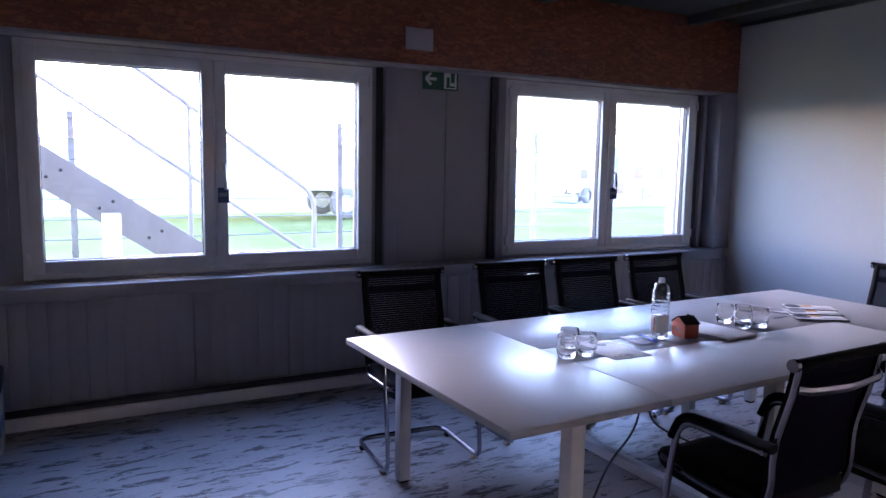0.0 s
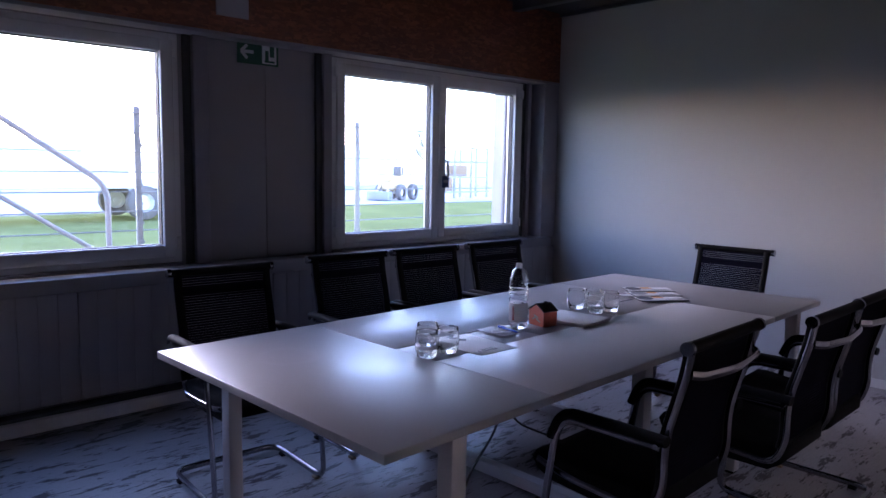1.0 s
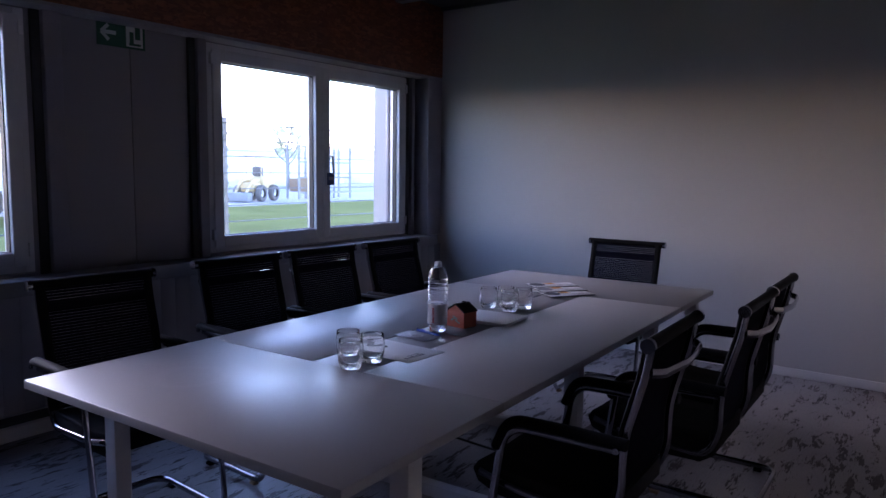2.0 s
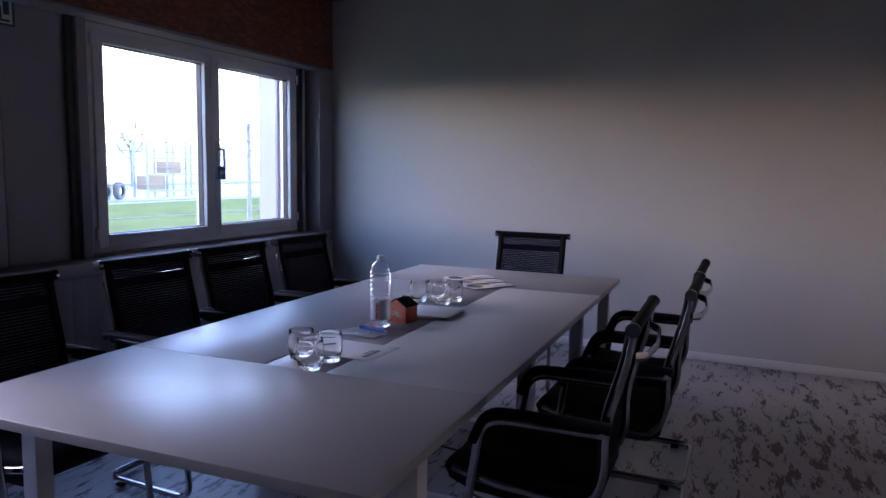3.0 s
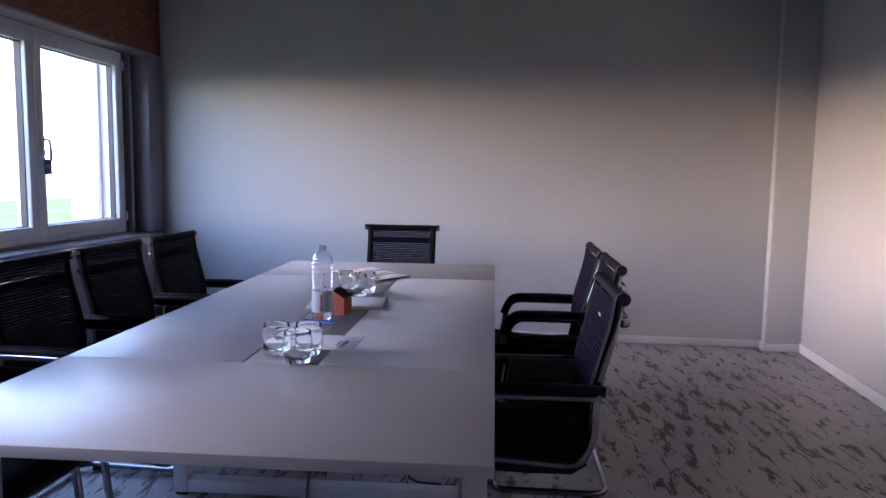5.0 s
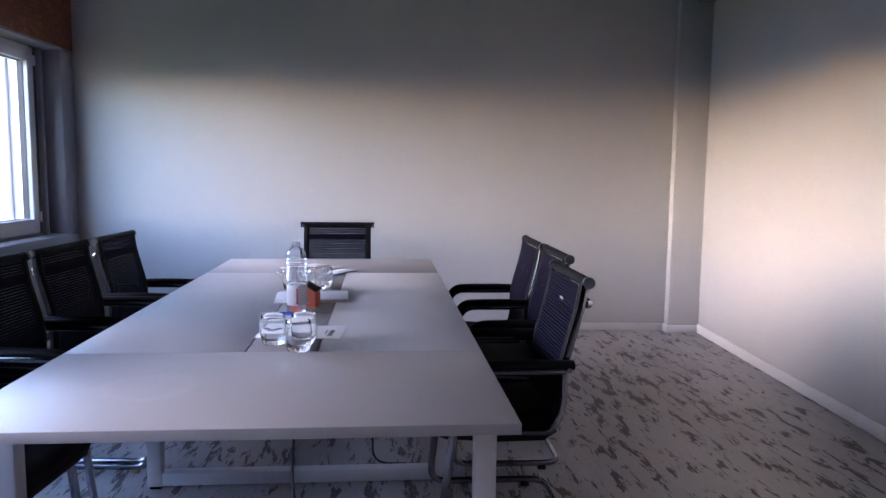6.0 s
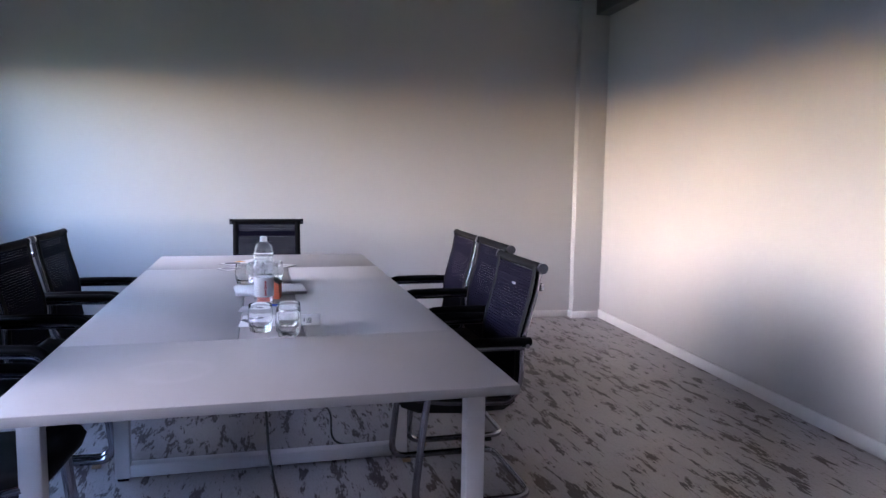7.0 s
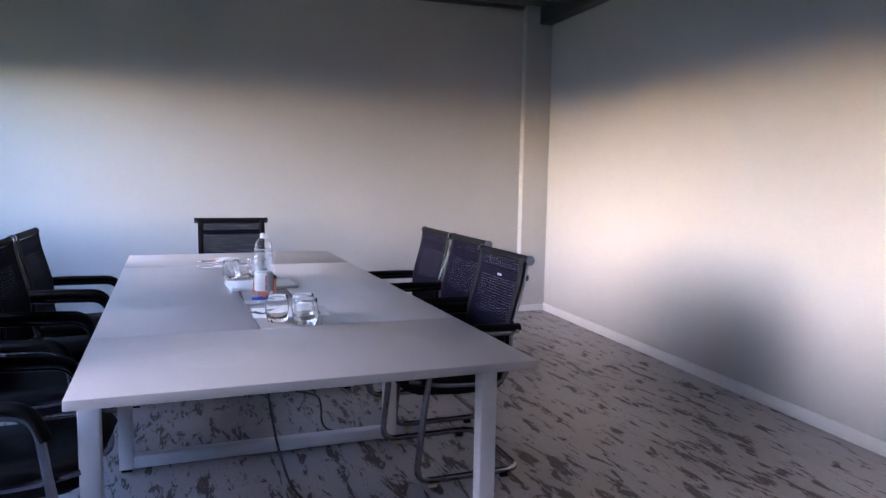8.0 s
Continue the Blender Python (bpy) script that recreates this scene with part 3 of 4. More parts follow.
# ---- chairs ----
def chair(name, m, label, group):
    """A cantilever chair that faces +y, its top bar over the origin."""
    c = thing(name, label, "chair", m, group)
    W, A = 0.222, 0.254
    side = fillet([(0, 0.0, 0.945), (0, 0.012, 0.86), (0, 0.070, 0.645), (0, 0.066, 0.50), (0, 0.105, 0.408), (0, 0.40, 0.425), (0, 0.53, 0.455)], 0.07)
    for s in (-1, 1):
        part("side_rail", tube(bmesh.new(), [p + Vector((s * W, 0, 0)) for p in side], 0.009, 0.013, 10), M_CHROME, c)
    # base and arms in one bent tube
    half = [(0.070, 0.640), (0.425, 0.640), (0.468, 0.36), (0.505, 0.028), (0.02, 0.028)]
    pts = [(-A, y, z) for y, z in half] + [(A, y, z) for y, z in half[::-1]]
    part("base_frame", tube(bmesh.new(), fillet(pts, 0.075, 7), 0.0105, 0.0150, 12), M_CHROME, c, "bright chrome cantilever tube")
    for s in (-1, 1):
        for y, stuff in ((0.10, M_PAD), (0.43, M_WOOD)):
            part("glide", boxed(s * A - 0.013, s * A + 0.013, y - 0.018, y + 0.018, 0.0, 0.0145, 0.003), stuff, c)
        pad = fillet([(s * A, 0.045, 0.660), (s * A, 0.20, 0.664), (s * A, 0.412, 0.660), (s * A, 0.452, 0.565)], 0.06)
        part("armrest", tube(bmesh.new(), pad, 0.024, 0.017, 12), M_PAD, c, "black plastic arm pad")
        part("bolt", disc_x(bmesh.new(), s * (A + 0.026), 0.066, 0.648, 0.009, 0.004), M_CHROME, c)
        part("top_cap", disc_x(bmesh.new(), s * 0.249, 0.0, 0.945, 0.021, 0.008, 18), M_CHROME, c, "chrome end cap")
    part("top_bar", disc_x(bmesh.new(), 0, 0.0, 0.945, 0.0185, 0.2405, 18), M_PAD, c)
    brace = [(-W, -0.004, 0.865), (-W + 0.03, -0.030, 0.862), (0, -0.045, 0.855), (W - 0.03, -0.030, 0.862), (W, -0.004, 0.865)]
    part("back_brace", tube(bmesh.new(), fillet(brace, 0.05), 0.006, 0.014, 10), M_CHROME, c, "bowed chrome brace behind the back")
    # back of taut cords between two hems
    prof = [p for p in side if p.z > 0.455 and p.y < 0.1]
    def at_height(z):
        for a, b in zip(prof, prof[1:]):
            if b.z <= z <= a.z:
                t = (a.z - z) / max(a.z - b.z, 1e-6)
                return a.y + (b.y - a.y) * t
        return prof[-1].y
    bm = bmesh.new()
    z = 0.925
    while z > 0.47:
        y = at_height(z) + 0.006
        tall = 0.0050 if not 0.846 < z < 0.872 else 0.0062
        box(bm, -W + 0.004, W - 0.004, y + 0.0075, y + 0.0125, z - tall, z + tall)
        z -= 0.0115
    tagged(part("backrest", bm, M_MESH, c, "black ribbed mesh back", smooth=0), kind="stuff")
    for s in (-1, 1):
        part("hem", tube(bmesh.new(), [Vector((s * (W - 0.007), p.y + 0.0175, p.z)) for p in prof], 0.019, 0.0045, 8, up=(0, 1, 0)), M_PAD, c)
    # seat pad with a rolled front edge
    bm = bmesh.new()
    outline = [(0.085, 0.470), (0.20, 0.462), (0.38, 0.470), (0.50, 0.486), (0.545, 0.480), (0.562, 0.455), (0.545, 0.412), (0.48, 0.385), (0.30, 0.372), (0.13, 0.374), (0.085, 0.405)]
    n = len(outline)
    rows = []
    for x, k in ((-0.213, 0.7), (-0.205, 1.0), (-0.1, 1.0), (0.1, 1.0), (0.205, 1.0), (0.213, 0.7)):
        mid = Vector((0, 0.32, 0.44))
        rows.append([bm.verts.new((x, mid.y + (y - mid.y) * (0.985 if k < 1 else 1), mid.z + (zz - mid.z) * k - (0.006 if abs(x) < 0.15 and zz > 0.44 else 0))) for y, zz in outline])
    for r0, r1 in zip(rows, rows[1:]):
        for k in range(n):
            bm.faces.new((r0[k], r0[(k + 1) % n], r1[(k + 1) % n], r1[k]))
    bm.faces.new(rows[0])
    bm.faces.new(rows[-1][::-1])
    part("seat", bm, M_BLACK, c, "black padded seat", smooth=60)
    return c


CHAIR_LABEL = "black mesh-back chair with chrome cantilever frame at the table"
LEFT_GROUP, RIGHT_GROUP = "chairs on the window side", "chairs on the wall side"
first = chair("meeting_chair", pose(2.735, 1.86, 0, 0, 0, 0), CHAIR_LABEL, RIGHT_GROUP)
for x, y, turn in ((3.405, 1.745, -1), (3.925, 1.745, -1)):
    copy_thing(first, pose(x, y, 0, 0, 0, turn))
for x, y, turn in ((2.225, 4.055, 175), (2.985, 4.08, 176), (3.55, 4.055, 176), (4.15, 4.03, 177)):
    tagged(copy_thing(first, pose(x, y, 0, 0, 0, turn)), group=LEFT_GROUP)
tagged(copy_thing(first, pose(5.19, 2.88, 0, 0, 0, 90)), "black mesh-back chair with chrome frame at the table's end", group="chair at the table end")


part("maker_tag", boxed(-0.020, 0.020, 0.0, 0.0012, 0.0, 0.010, 0, pose(-0.03, 0.036, 0.852)), M_LABEL, first, "small pale woven tag")

# ---- things on the table ----
def tumbler(m):
    g = thing("drinking_glass", "empty clear tumbler with a heavy dimpled base", "glass", m, "glasses on the table")
    bm = bmesh.new()
    lathe(bm, [(0, 0.002), (0.028, 0.0), (0.033, 0.003), (0.0365, 0.012), (0.040, 0.022), (0.0425, 0.034), (0.0440, 0.048), (0.0435, 0.066), (0.0415, 0.084), (0.0402, 0.0985), (0.0398, 0.0993), (0.0393, 0.0985), (0.0404, 0.084), (0.0419, 0.066), (0.0422, 0.048), (0.0400, 0.034), (0.036, 0.024), (0.026, 0.0175), (0, 0.016)], 54)
    for v in bm.verts:
        r = math.hypot(v.co.x, v.co.y)
        a = math.atan2(v.co.y, v.co.x)
        fade = max(0.0, 1 - v.co.z / 0.05)
        if r > 0.02 and fade:
            row = math.sin(9 * a + (1.6 if v.co.z > 0.018 else 0))
            k = 1 + 0.085 * row * fade
            v.co.x *= k
            v.co.y *= k
    part("bowl", bm, M_GLASS, g, smooth=50)
    return g


GZ = TH + 0.0005
one = tumbler(pose(2.492, 2.925, GZ))
for x, y, r in ((2.400, 2.832, 20), (2.504, 2.826, 75), (3.61, 3.005, 10), (3.595, 2.880, 50), (3.675, 2.945, 33), (3.69, 2.855, 64)):
    copy_thing(one, pose(x, y, GZ, 0, 0, r))


def bottle(m):
    b = thing("water_bottle", "clear ribbed plastic water bottle, half full, with a white label", "bottle", m)
    prof = [(0, 0.004), (0.026, 0.0), (0.033, 0.004), (0.0355, 0.014), (0.0355, 0.026), (0.034, 0.030), (0.0352, 0.036)]
    prof += [(0.0352, 0.128), (0.036, 0.134)]
    z = 0.134
    for k in range(6):
        prof += [(0.0375, z + 0.004), (0.0375, z + 0.009), (0.0325, z + 0.013), (0.0325, z + 0.0165)]
        z += 0.0185
    prof += [(0.034, z + 0.004), (0.031, z + 0.016), (0.024, z + 0.028), (0.0155, z + 0.036), (0.0135, z + 0.040), (0.0135, z + 0.044)]
    zt = z + 0.044
    inner = [(max(r - 0.0012, 0), h + (0.001 if r < 0.03 and h < 0.01 else 0)) for r, h in prof[::-1]]
    k = 1.13
    part("body", lathe(bmesh.new(), [(q * k, h) for q, h in prof + inner], 40), M_PET, b, smooth=60)
    part("water", lathe(bmesh.new(), [(0, 0.008), (0.030, 0.007), (0.0325, 0.012), (0.0325, 0.018), (0.0325, 0.119), (0, 0.119)], 32), M_WATER, b, smooth=60)
    part("cap", lathe(bmesh.new(), [(0, zt + 0.016), (0.0125, zt + 0.016), (0.014, zt + 0.014), (0.0145, zt - 0.002), (0.0155, zt - 0.006), (0.0138, zt - 0.006)], 24), M_LABEL, b, "pale screw cap")
    bm = bmesh.new()
    lathe(bm, [(0.0405, 0.038), (0.0409, 0.039), (0.0409, 0.124), (0.0405, 0.125)], 40)
    label = part("label", bm, M_LABEL, b, "white paper label with red lettering")
    bm = bmesh.new()
    a = radians(-100)
    z0 = 0.046
    for k in range(12):
        if k != 5:
            tall = 0.0072 if k in (0, 6) else 0.0048
            box(bm, -tall / 2 * 1.6, tall / 2 * 1.6, -0.0003, 0.0003, z0, z0 + 0.0046, 0, Matrix.Translation((0.0414 * math.cos(a), 0.0414 * math.sin(a), 0)) @ Matrix.Rotation(a + math.pi / 2, 4, "Z"))
        z0 += 0.0057 if k != 5 else 0.003
    part("lettering", bm, M_RED, label)
    return b


bottle(pose(3.028, 2.910, TH, 0, 0, -72) @ Matrix.Diagonal((1, 1, 0.955, 1)))

# small painted house
house = thing("toy_house", "small orange-red painted wooden house with a black roof", "toy house", pose(3.180, 2.888, TH, 0, 0, -11))
bm = bmesh.new()
box(bm, -0.040, 0.040, -0.050, 0.050, 0.0, 0.066, 0.0015)
vs = [bm.verts.new(p) for p in ((-0.040, -0.050, 0.066), (-0.040, 0.050, 0.066), (-0.040, 0, 0.096), (0.040, -0.050, 0.066), (0.040, 0.050, 0.066), (0.040, 0, 0.096))]
for f in ((0, 1, 2), (3, 5, 4), (0, 2, 5, 3), (1, 4, 5, 2), (0, 3, 4, 1)):
    bm.faces.new([vs[k] for k in f])
part("body", bm, M_BRICKRED, house, smooth=0)
for s in (-1, 1):
    part("roof", boxed(-0.044, 0.044, -0.031, 0.031, 0.0, 0.004, 0.001, Matrix.Translation((0, s * 0.0265, 0.0822)) @ Matrix.Rotation(-s * radians(31), 4, "X")), M_ROOF, house)
bm = bmesh.new()
for y, z, w, t in ((-0.014, 0.026, 0.030, 25), (0.012, 0.034, 0.026, -30), (0.0, 0.042, 0.03, 20)):
    box(bm, -0.0012, 0, -w / 2, w / 2, -0.003, 0.003, 0.0005, Matrix.Translation((-0.0404, y, z)) @ Matrix.Rotation(radians(t), 4, "X"))
part("ornament", bm, M_GREENPRINT, house)
part("chimney", boxed(0.008, 0.020, -0.007, 0.007, 0.090, 0.106, 0.001), M_ROOF, house)


def sheet(name, label, cx, cy, turn, w, d, z, t, mat=None):
    s = thing(name, label, "paper", pose(cx, cy, z, 0, 0, turn))
    part("sheet", boxed(-w / 2, w / 2, -d / 2, d / 2, 0, t, 0.0003), mat or M_PAPER, s)
    return s


pad = thing("paper_stack", "stack of white printed sheets", "paper", pose(3.370, 2.882, TH + 0.0005, 0, 0, 4))
for k in range(4):
    part("sheet", boxed(-0.115, 0.115, -0.158, 0.158, 0.0035 * k, 0.0035 * k + 0.003, 0.0005, pose(0.004 * math.sin(k * 2), 0.003 * math.cos(k * 3), 0, 0, 0, 1.2 * math.sin(k * 4))), M_PAPER, pad)

flyer = sheet("flyer", "white flyer with a dark printed word and emblem", 2.672, 2.850, -4, 0.205, 0.297, TH + 0.0006, 0.0012)
bm = bmesh.new()
for k in range(6):
    box(bm, -0.0055, 0.0055, -0.008, 0.008 if k % 2 else 0.012, 0.0014, 0.0020, 0.0004, pose(-0.062 + 0.0165 * k, -0.108, 0))
part("lettering", bm, M_INK, flyer)
part("print", boxed(-0.03, 0.035, -0.003, 0.003, 0.0014, 0.0019, 0, pose(-0.01, -0.088, 0)), M_GREY_INK, flyer)
bm = bmesh.new()
for s in (1, -1):
    box(bm, 0, 0.070, -0.013, 0.013, 0.0014, 0.0019, 0, pose(-0.035, 0.105, 0, 0, 0, s * 35))
part("emblem", bm, M_INK, flyer, "dark arrow-shaped emblem")

card = sheet("glossy_card", "grey glossy card under the pen", 2.905, 2.925, -4, 0.10, 0.165, TH + 0.0024, 0.0012, M_PLATE)
bm = bmesh.new()
tube(bm, [(0.024 * math.cos(a * math.pi / 10), 0.024 * math.sin(a * math.pi / 10), 0.0016) for a in range(20)], 0.0022, 0.0006, 6, closed=True)
part("ring_print", bm, M_PAPER, card)
pen = thing("ballpoint_pen", "blue plastic ballpoint pen", "pen", pose(2.956, 2.912, TH + 0.0092, 0, 0, 80))
bm = bmesh.new()
bmesh.ops.create_cone(bm, cap_ends=True, segments=14, radius1=0.0052, radius2=0.0052, depth=0.115, matrix=Matrix.Rotation(math.pi / 2, 4, "Y"))
bmesh.ops.create_cone(bm, cap_ends=True, segments=14, radius1=0.0052, radius2=0.0012, depth=0.02, matrix=Matrix.Translation((-0.0675, 0, 0)) @ Matrix.Rotation(-math.pi / 2, 4, "Y"))
part("barrel", bm, M_BLUE, pen)
part("clip", boxed(0.012, 0.058, -0.0018, 0.0018, 0.0058, 0.0075, 0.0005), M_BLUE, pen)

for k, (x, y, turn, lift) in enumerate(((4.36, 3.02, -42, 0.0135), (4.27, 2.93, -39, 0.0092), (4.18, 2.845, -35, 0.0049), (4.20, 3.02, -62, 0.0006))):
    f = thing("brochure", "folded white brochure with dark and orange print", "brochure", pose(x, y, TH + lift, 0, 0, turn), "fanned brochures")
    part("back_cover", boxed(-0.138, 0.138, -0.066, 0.066, 0.0, 0.0019, 0.0004), M_INK, f)
    part("cover", boxed(-0.135, 0.135, -0.063, 0.063, 0.0021, 0.0038, 0.0005), M_PAPER, f)
    bm = bmesh.new()
    bmesh.ops.create_cone(bm, cap_ends=True, segments=24, radius1=0.046, radius2=0.046, depth=0.0004, matrix=Matrix.Translation((-0.085, 0.012, 0.0042)))
    part("disc_print", bm, M_GREY_INK if k % 2 else M_INK, f)
    part("print", boxed(-0.028, 0.030, 0.012, 0.056, 0.0040, 0.0044, 0, pose(0, 0, 0, 0, 0, 8)), M_ORANGE, f)
    part("lettering", boxed(0.02, 0.115, -0.030, -0.020, 0.0040, 0.0044), M_GREY_INK, f)

# cables under the table
solid("power_cable", tube(bmesh.new(), fillet([(2.95, 2.93, 0.71), (2.93, 2.91, 0.33), (2.72, 2.90, 0.17), (2.60, 2.86, 0.02), (2.45, 2.80, 0.006), (2.30, 2.79, 0.006)], 0.12), 0.0055, sides=8), M_CABLE, "black power cable hanging from the table to the floor", "cable")
solid("power_cable", tube(bmesh.new(), fillet([(2.97, 2.91, 0.71), (2.97, 2.89, 0.34), (3.15, 2.68, 0.24), (3.28, 2.60, 0.17), (3.24, 2.61, 0.007), (3.23, 2.45, 0.0065)], 0.08), 0.005, sides=8), M_CABLE, "black power cable drooping under the table onto the floor", "cable")

# bin by the window wall
bin_ = thing("waste_bin", "grey waste bin with black lid and blue stripe beside the wall", "bin", pose(0.13, 4.86, 0, 0, 0, -1.5))
part("body", boxed(-0.15, 0.15, -0.13, 0.13, 0.0, 0.33, 0.015), M_BIN, bin_)
part("stripe", boxed(-0.151, 0.151, -0.132, 0.131, 0.10, 0.20, 0.01), M_BINBLUE, bin_)
part("lid", boxed(-0.16, 0.16, -0.14, 0.14, 0.331, 0.43, 0.02), M_PAD, bin_)


# ---- outside ----
solid("ground", boxed(-400, 400, 5.62, 700, -0.8, -0.32), M_GRASS, "short green grass", "ground", kind="structure")
solid("road", boxed(-400, 400, 26.5, 700, -0.33, -0.30), M_ROAD, "pale gravel yard behind the grass", "road", kind="structure")
FENCE = pose(6.39, 8.36, -0.32, 0, 0, -1.8)
fence = thing("wire_fence", "galvanised wire mesh fence on the grass", "fence", FENCE)
for k in range(-5, 6):
    x = k * 2.79
    part("post", boxed(x - 0.03, x + 0.03, -0.02, 0.02, 0, 2.33, 0.004), M_GALV, fence)
    for j in range(11):
        part("clip", boxed(x - 0.036, x + 0.036, -0.035, -0.021, 0.12 + 0.2 * j, 0.15 + 0.2 * j), M_GALV, fence)
bm = bmesh.new()
for j in range(12):
    for off in (-0.014, 0.014):
        tube(bm, [(-14.1, off - 0.04, 0.06 + 0.2 * j), (14.1, off - 0.04, 0.06 + 0.2 * j)], 0.006, sides=5)
part("long_wires", bm, M_GALV, fence)

# galvanised outside stair
stair = thing("outside_stair", "galvanised steel outside stair with round handrails", "stair", pose(0, 6.8, 0))


def stair_z(x):
    return 1.454 - 0.684 * (x - 0.57)


def slanted(x0, x1, wide, y0, y1):
    l = math.hypot(x1 - x0, stair_z(x1) - stair_z(x0))
    return boxed(0, l, y0, y1, -wide / 2, wide / 2, 0.004, Matrix.Translation((x0, 0, stair_z(x0))) @ Matrix.Rotation(math.atan(0.684), 4, "Y"))


for y in (0.0, 0.95):
    stringer = part("stringer", slanted(-2.6, 3.0, 0.28, y - 0.006, y + 0.006), M_GALV, stair)
    for k in range(12):
        for off in (-0.06, 0.06):
            x = -1.6 + k * 0.36 + (0.1 if off > 0 else 0)
            bm = bmesh.new()
            bmesh.ops.create_cone(bm, cap_ends=True, segments=8, radius1=0.014, radius2=0.014, depth=0.012, matrix=Matrix.Translation((x, y - 0.013, stair_z(x) + off)) @ Matrix.Rotation(math.pi / 2, 4, "X"))
            part("bolt", bm, M_GROOVE, stringer)
    if y:
        continue
    part("handrail", tube(bmesh.new(), fillet([(-2.6, y, stair_z(-2.6) + 1.26), (2.70, y, stair_z(2.70) + 1.26), (2.70, y, -0.32)], 0.14), 0.022, sides=10), M_LEG, stair)
    part("knee_rail", tube(bmesh.new(), [(-2.6, y, stair_z(-2.6) + 0.68), (2.70, y, stair_z(2.70) + 0.68)], 0.018, sides=10), M_LEG, stair)
    for x in (-1.4, 1.62):
        part("rail_post", tube(bmesh.new(), [(x, y + 0.03, stair_z(x) - 0.1), (x, y + 0.03, stair_z(x) + 1.25)], 0.02, sides=8), M_LEG, stair)
for k in range(15):
    x = -1.7 + k * 0.275
    part("tread", boxed(x, x + 0.25, 0.008, 0.942, stair_z(x + 0.12) - 0.03, stair_z(x + 0.12)), M_GALV, stair)
part("foot_block", boxed(0.93, 1.06, -0.20, -0.05, -0.32, 1.12, 0.006), M_CLAD, stair, "white painted support block")


# vehicles and plant beyond the fence
def wheel(parent, x, y, z, r, w):
    bm = bmesh.new()
    prof = [(r * 0.55, -w / 2), (r * 0.93, -w / 2), (r, -w * 0.35), (r, w * 0.35), (r * 0.93, w / 2), (r * 0.55, w / 2)]
    lathe(bm, prof, 28)
    rot = Matrix.Translation((x, y, z)) @ Matrix.Rotation(math.pi / 2, 4, "X")
    bmesh.ops.transform(bm, matrix=rot, verts=bm.verts)
    wh = part("wheel", bm, M_TYRE, parent)
    bm = bmesh.new()
    lathe(bm, [(0, 0.02), (r * 0.18, 0.03), (r * 0.2, -0.02), (r * 0.45, -0.04), (r * 0.54, 0.02), (r * 0.54, w / 2)], 24)
    bmesh.ops.transform(bm, matrix=rot, verts=bm.verts)
    part("rim", bm, M_RIM, wh)


trailer = thing("parked_trailer", "parked low trailer with twin axles behind the fence", "trailer", pose(10.4, 24, -0.30))
part("bed", boxed(-6.5, 1.6, -1.2, 1.2, 0.95, 1.25, 0.03), M_CLAD, trailer)
part("headboard", boxed(-6.5, -6.3, -1.2, 1.2, 1.252, 1.9, 0.02), M_CLAD, trailer)
for x in (-0.9, 0.55):
    wheel(trailer, x, -1.15, 0.52, 0.52, 0.28)
    wheel(trailer, x, 1.15, 0.52, 0.52, 0.28)
loader = thing("wheel_loader", "small yellow wheel loader parked at the edge of the yard", "loader", pose(25.6, 29.7, -0.30, 0, 0, 200))
part("rear_body", boxed(-1.35, -0.1, -0.48, 0.48, 0.55, 1.25, 0.10), M_YELLOW, loader)
part("front_body", boxed(0.0, 0.75, -0.40, 0.40, 0.50, 0.95, 0.08), M_YELLOW, loader)
part("grille", boxed(-1.40, -1.345, -0.36, 0.36, 0.62, 1.15, 0.02), M_GROOVE, loader)
part("seat", boxed(-0.55, -0.2, -0.25, 0.25, 1.26, 1.75, 0.08), M_TYRE, loader)
for x in (-0.9, 0.45):
    for y in (-0.62, 0.62):
        wheel(loader, x, y, 0.42, 0.42, 0.26)
for x in (-0.95, 0.05):
    for y in (-0.42, 0.42):
        part("canopy_post", tube(bmesh.new(), [(x, y, 1.2), (x, y, 2.25)], 0.03, sides=8), M_YELLOW, loader)
part("canopy", boxed(-1.1, 0.2, -0.52, 0.52, 2.25, 2.34, 0.03), M_YELLOW, loader)
for y in (-0.3, 0.3):
    part("lift_arm", tube(bmesh.new(), fillet([(0.0, y, 1.05), (0.8, y, 1.0), (1.45, y, 0.35)], 0.3), 0.05, 0.09, 8), M_YELLOW, loader)
part("bucket", boxed(1.35, 1.85, -0.65, 0.65, 0.02, 0.48, 0.06), M_GALV, loader)
rack = thing("storage_rack", "tall galvanised storage rack with boarded bays in the yard", "rack", pose(30.9, 30.2, -0.30))
for x in (-2.1, -0.7, 0.7, 2.1):
    for y in (-0.45, 0.45):
        part("upright", boxed(x - 0.05, x + 0.05, y - 0.05, y + 0.05, 0, 3.0), M_GALV, rack)
for z in (0.35, 1.2, 2.05, 2.9):
    part("shelf", boxed(-2.2, 2.2, -0.52, -0.505, z - 0.05, z + 0.05), M_GALV, rack)
part("board_pack", boxed(-2.0, -0.8, -0.4, 0.4, 0.41, 1.14, 0.02), M_WOOD, rack, "pack of brown boards")
part("board_pack", boxed(-0.6, 0.4, -0.4, 0.4, 1.26, 1.9, 0.02), M_WOOD, rack, "pack of brown boards")
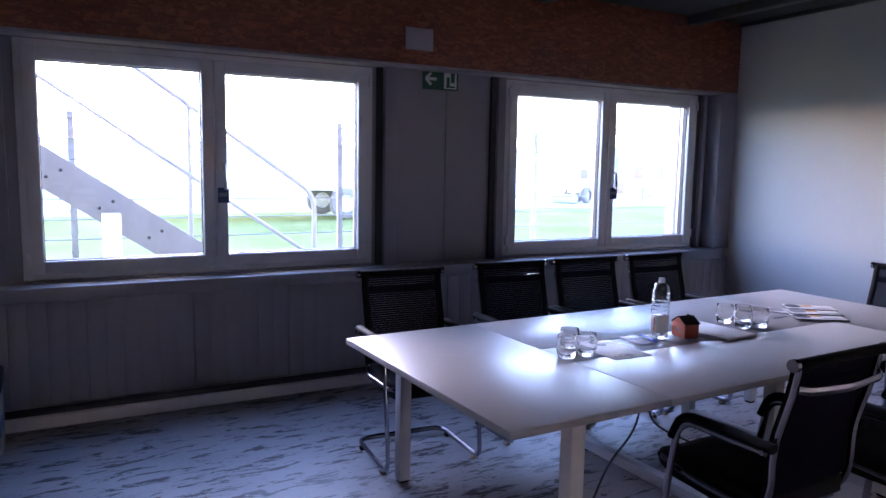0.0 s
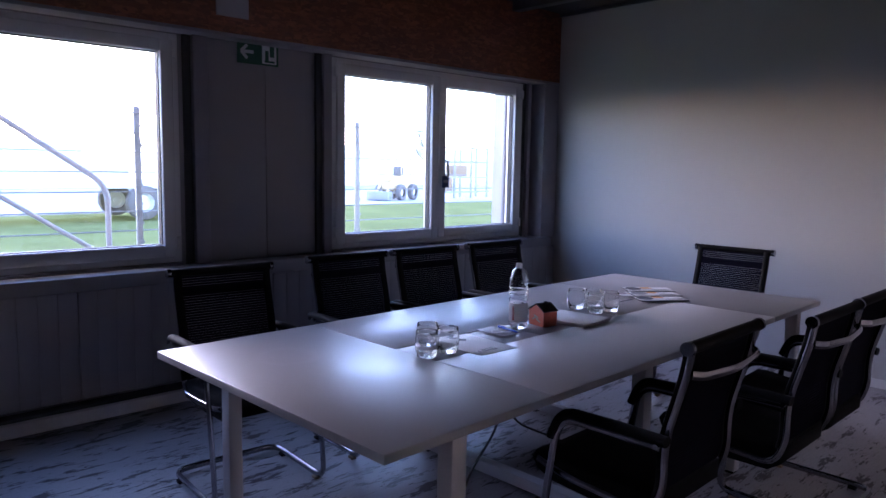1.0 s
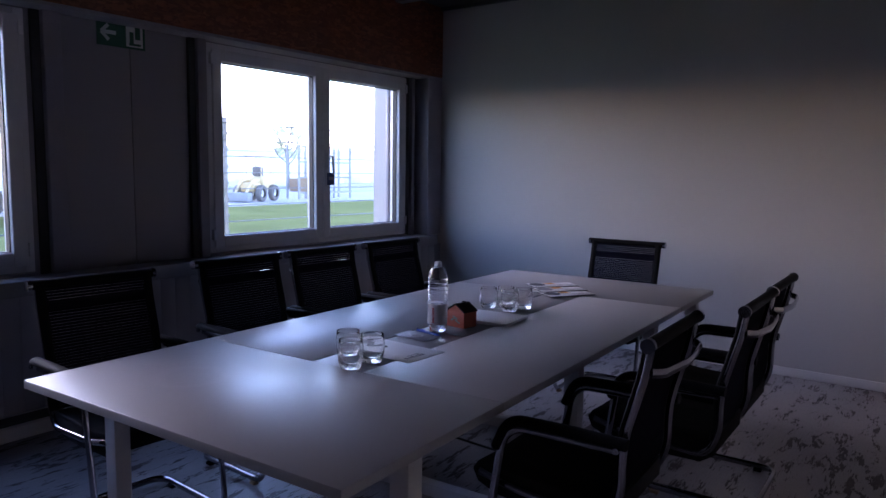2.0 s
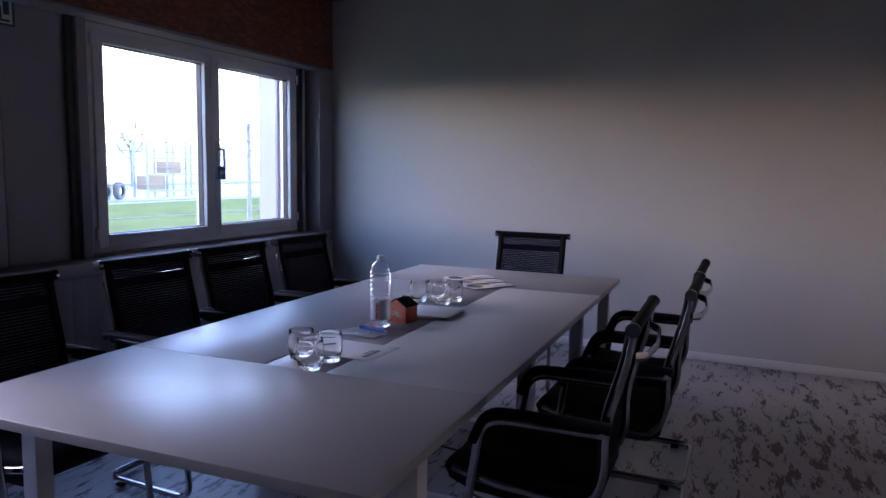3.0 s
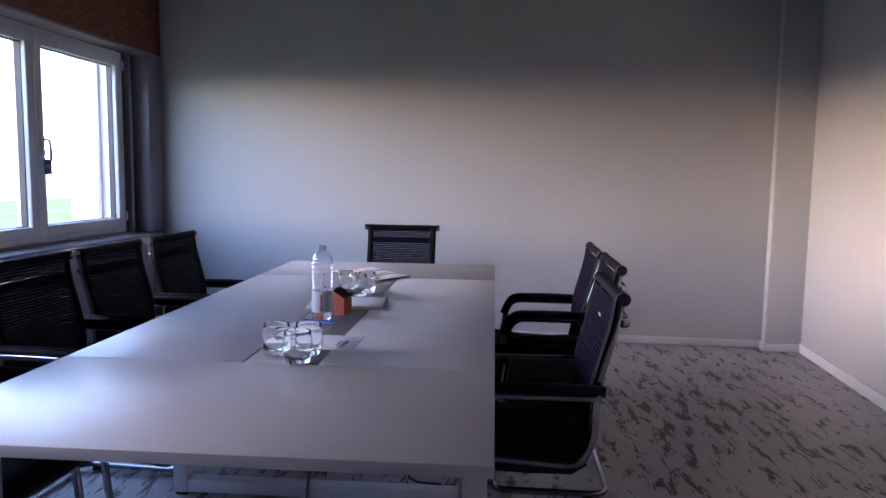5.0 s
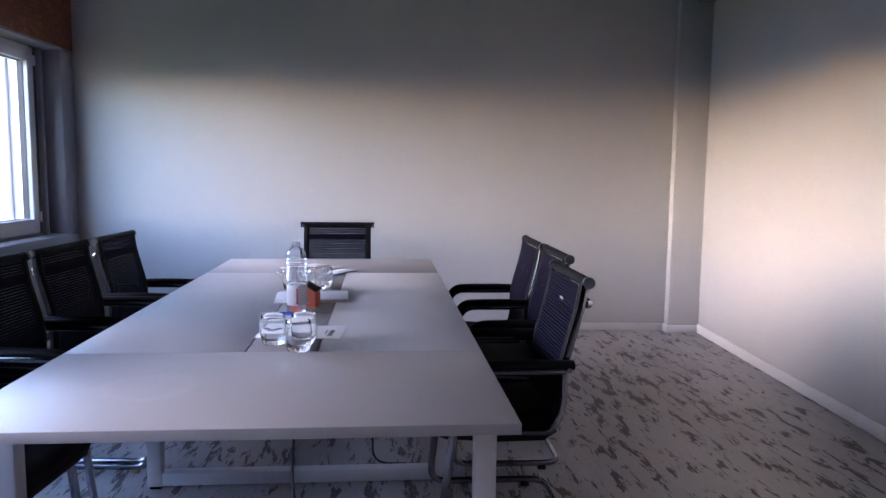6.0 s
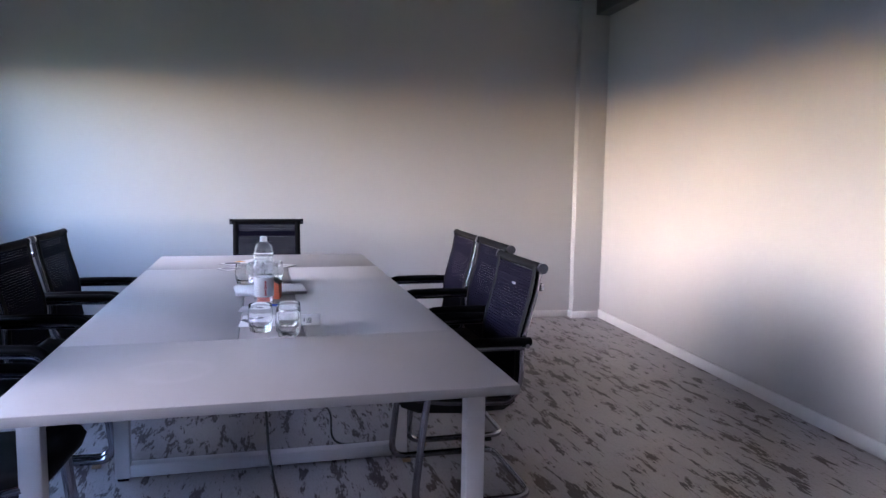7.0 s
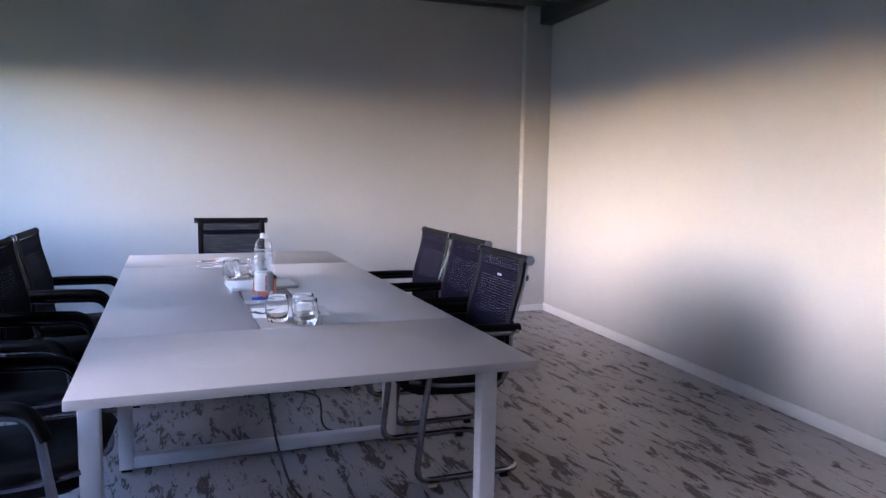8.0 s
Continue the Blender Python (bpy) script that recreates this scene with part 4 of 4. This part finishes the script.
for x, y, w, h, lab in ((38, 52, 26, 3.2, "pale industrial hall in the distance"), (5, 60, 30, 3.0, "long pale workshop hall in the distance"), (75, 58, 24, 3.6, "white warehouse in the distance")):
    hall = thing("industrial_hall", lab, "building", pose(x, y, -0.3))
    part("wall", boxed(-w / 2, w / 2, 0, 12, 0, h, 0.02), M_CLAD, hall)
    part("roof", boxed(-w / 2 - 0.3, w / 2 + 0.3, -0.3, 12.3, h + 0.002, h + 0.35, 0.05), M_CLAD, hall)
    for k in range(int(w // 5)):
        part("gate", boxed(-w / 2 + 1 + k * 5, -w / 2 + 4 + k * 5, -0.06, -0.002, 0, 2.4, 0.02), M_RIM, hall)


def tree(name, x, y, h, seed):
    rnd = random.Random(seed)
    t = thing(name, "leafy deciduous tree in pale sunlight", "tree", pose(x, y, -0.35), "trees beyond the yard")
    bm = bmesh.new()
    tube(bm, [(0, 0, 0), (0.05, 0.02, h * 0.3), (0.0, 0.1, h * 0.6)], 0.16, sides=8)
    for k in range(9):
        a = k * 2.4
        z = h * (0.3 + 0.04 * k)
        tube(bm, [(0, 0, z), (math.cos(a) * h * 0.13, math.sin(a) * h * 0.13, z + h * 0.12), (math.cos(a) * h * 0.2, math.sin(a) * h * 0.2, z + h * 0.26)], 0.05, sides=5)
    part("trunk", bm, M_BARK, t)
    verts, faces = [], []
    for k in range(650):
        a, e, r = rnd.uniform(0, 6.28), rnd.uniform(-1, 1), rnd.uniform(0.3, 1) ** 0.5
        lump = 0.75 + 0.3 * noise.noise((math.cos(a) * 1.5 + seed, math.sin(a) * 1.5, e * 2))
        p = Vector((math.cos(a) * math.sqrt(1 - e * e), math.sin(a) * math.sqrt(1 - e * e), e * 1.1)) * r * lump * h * 0.3 + Vector((0, 0, h * 0.66))
        u = Vector((rnd.uniform(-1, 1), rnd.uniform(-1, 1), rnd.uniform(-1, 1))).normalized()
        w = u.orthogonal().normalized()
        s = rnd.uniform(0.09, 0.2)
        i = len(verts)
        verts += [p + u * s, p + w * s * 0.6, p - u * s, p - w * s * 0.6]
        faces.append((i, i + 1, i + 2, i + 3))
    me = bpy.data.meshes.new("crown")
    me.from_pydata([tuple(v) for v in verts], [], faces)
    me.materials.append(M_LEAF)
    crown = new("crown", me)
    crown.parent = t


tree("tree", 42.6, 45, 6.2, 3)
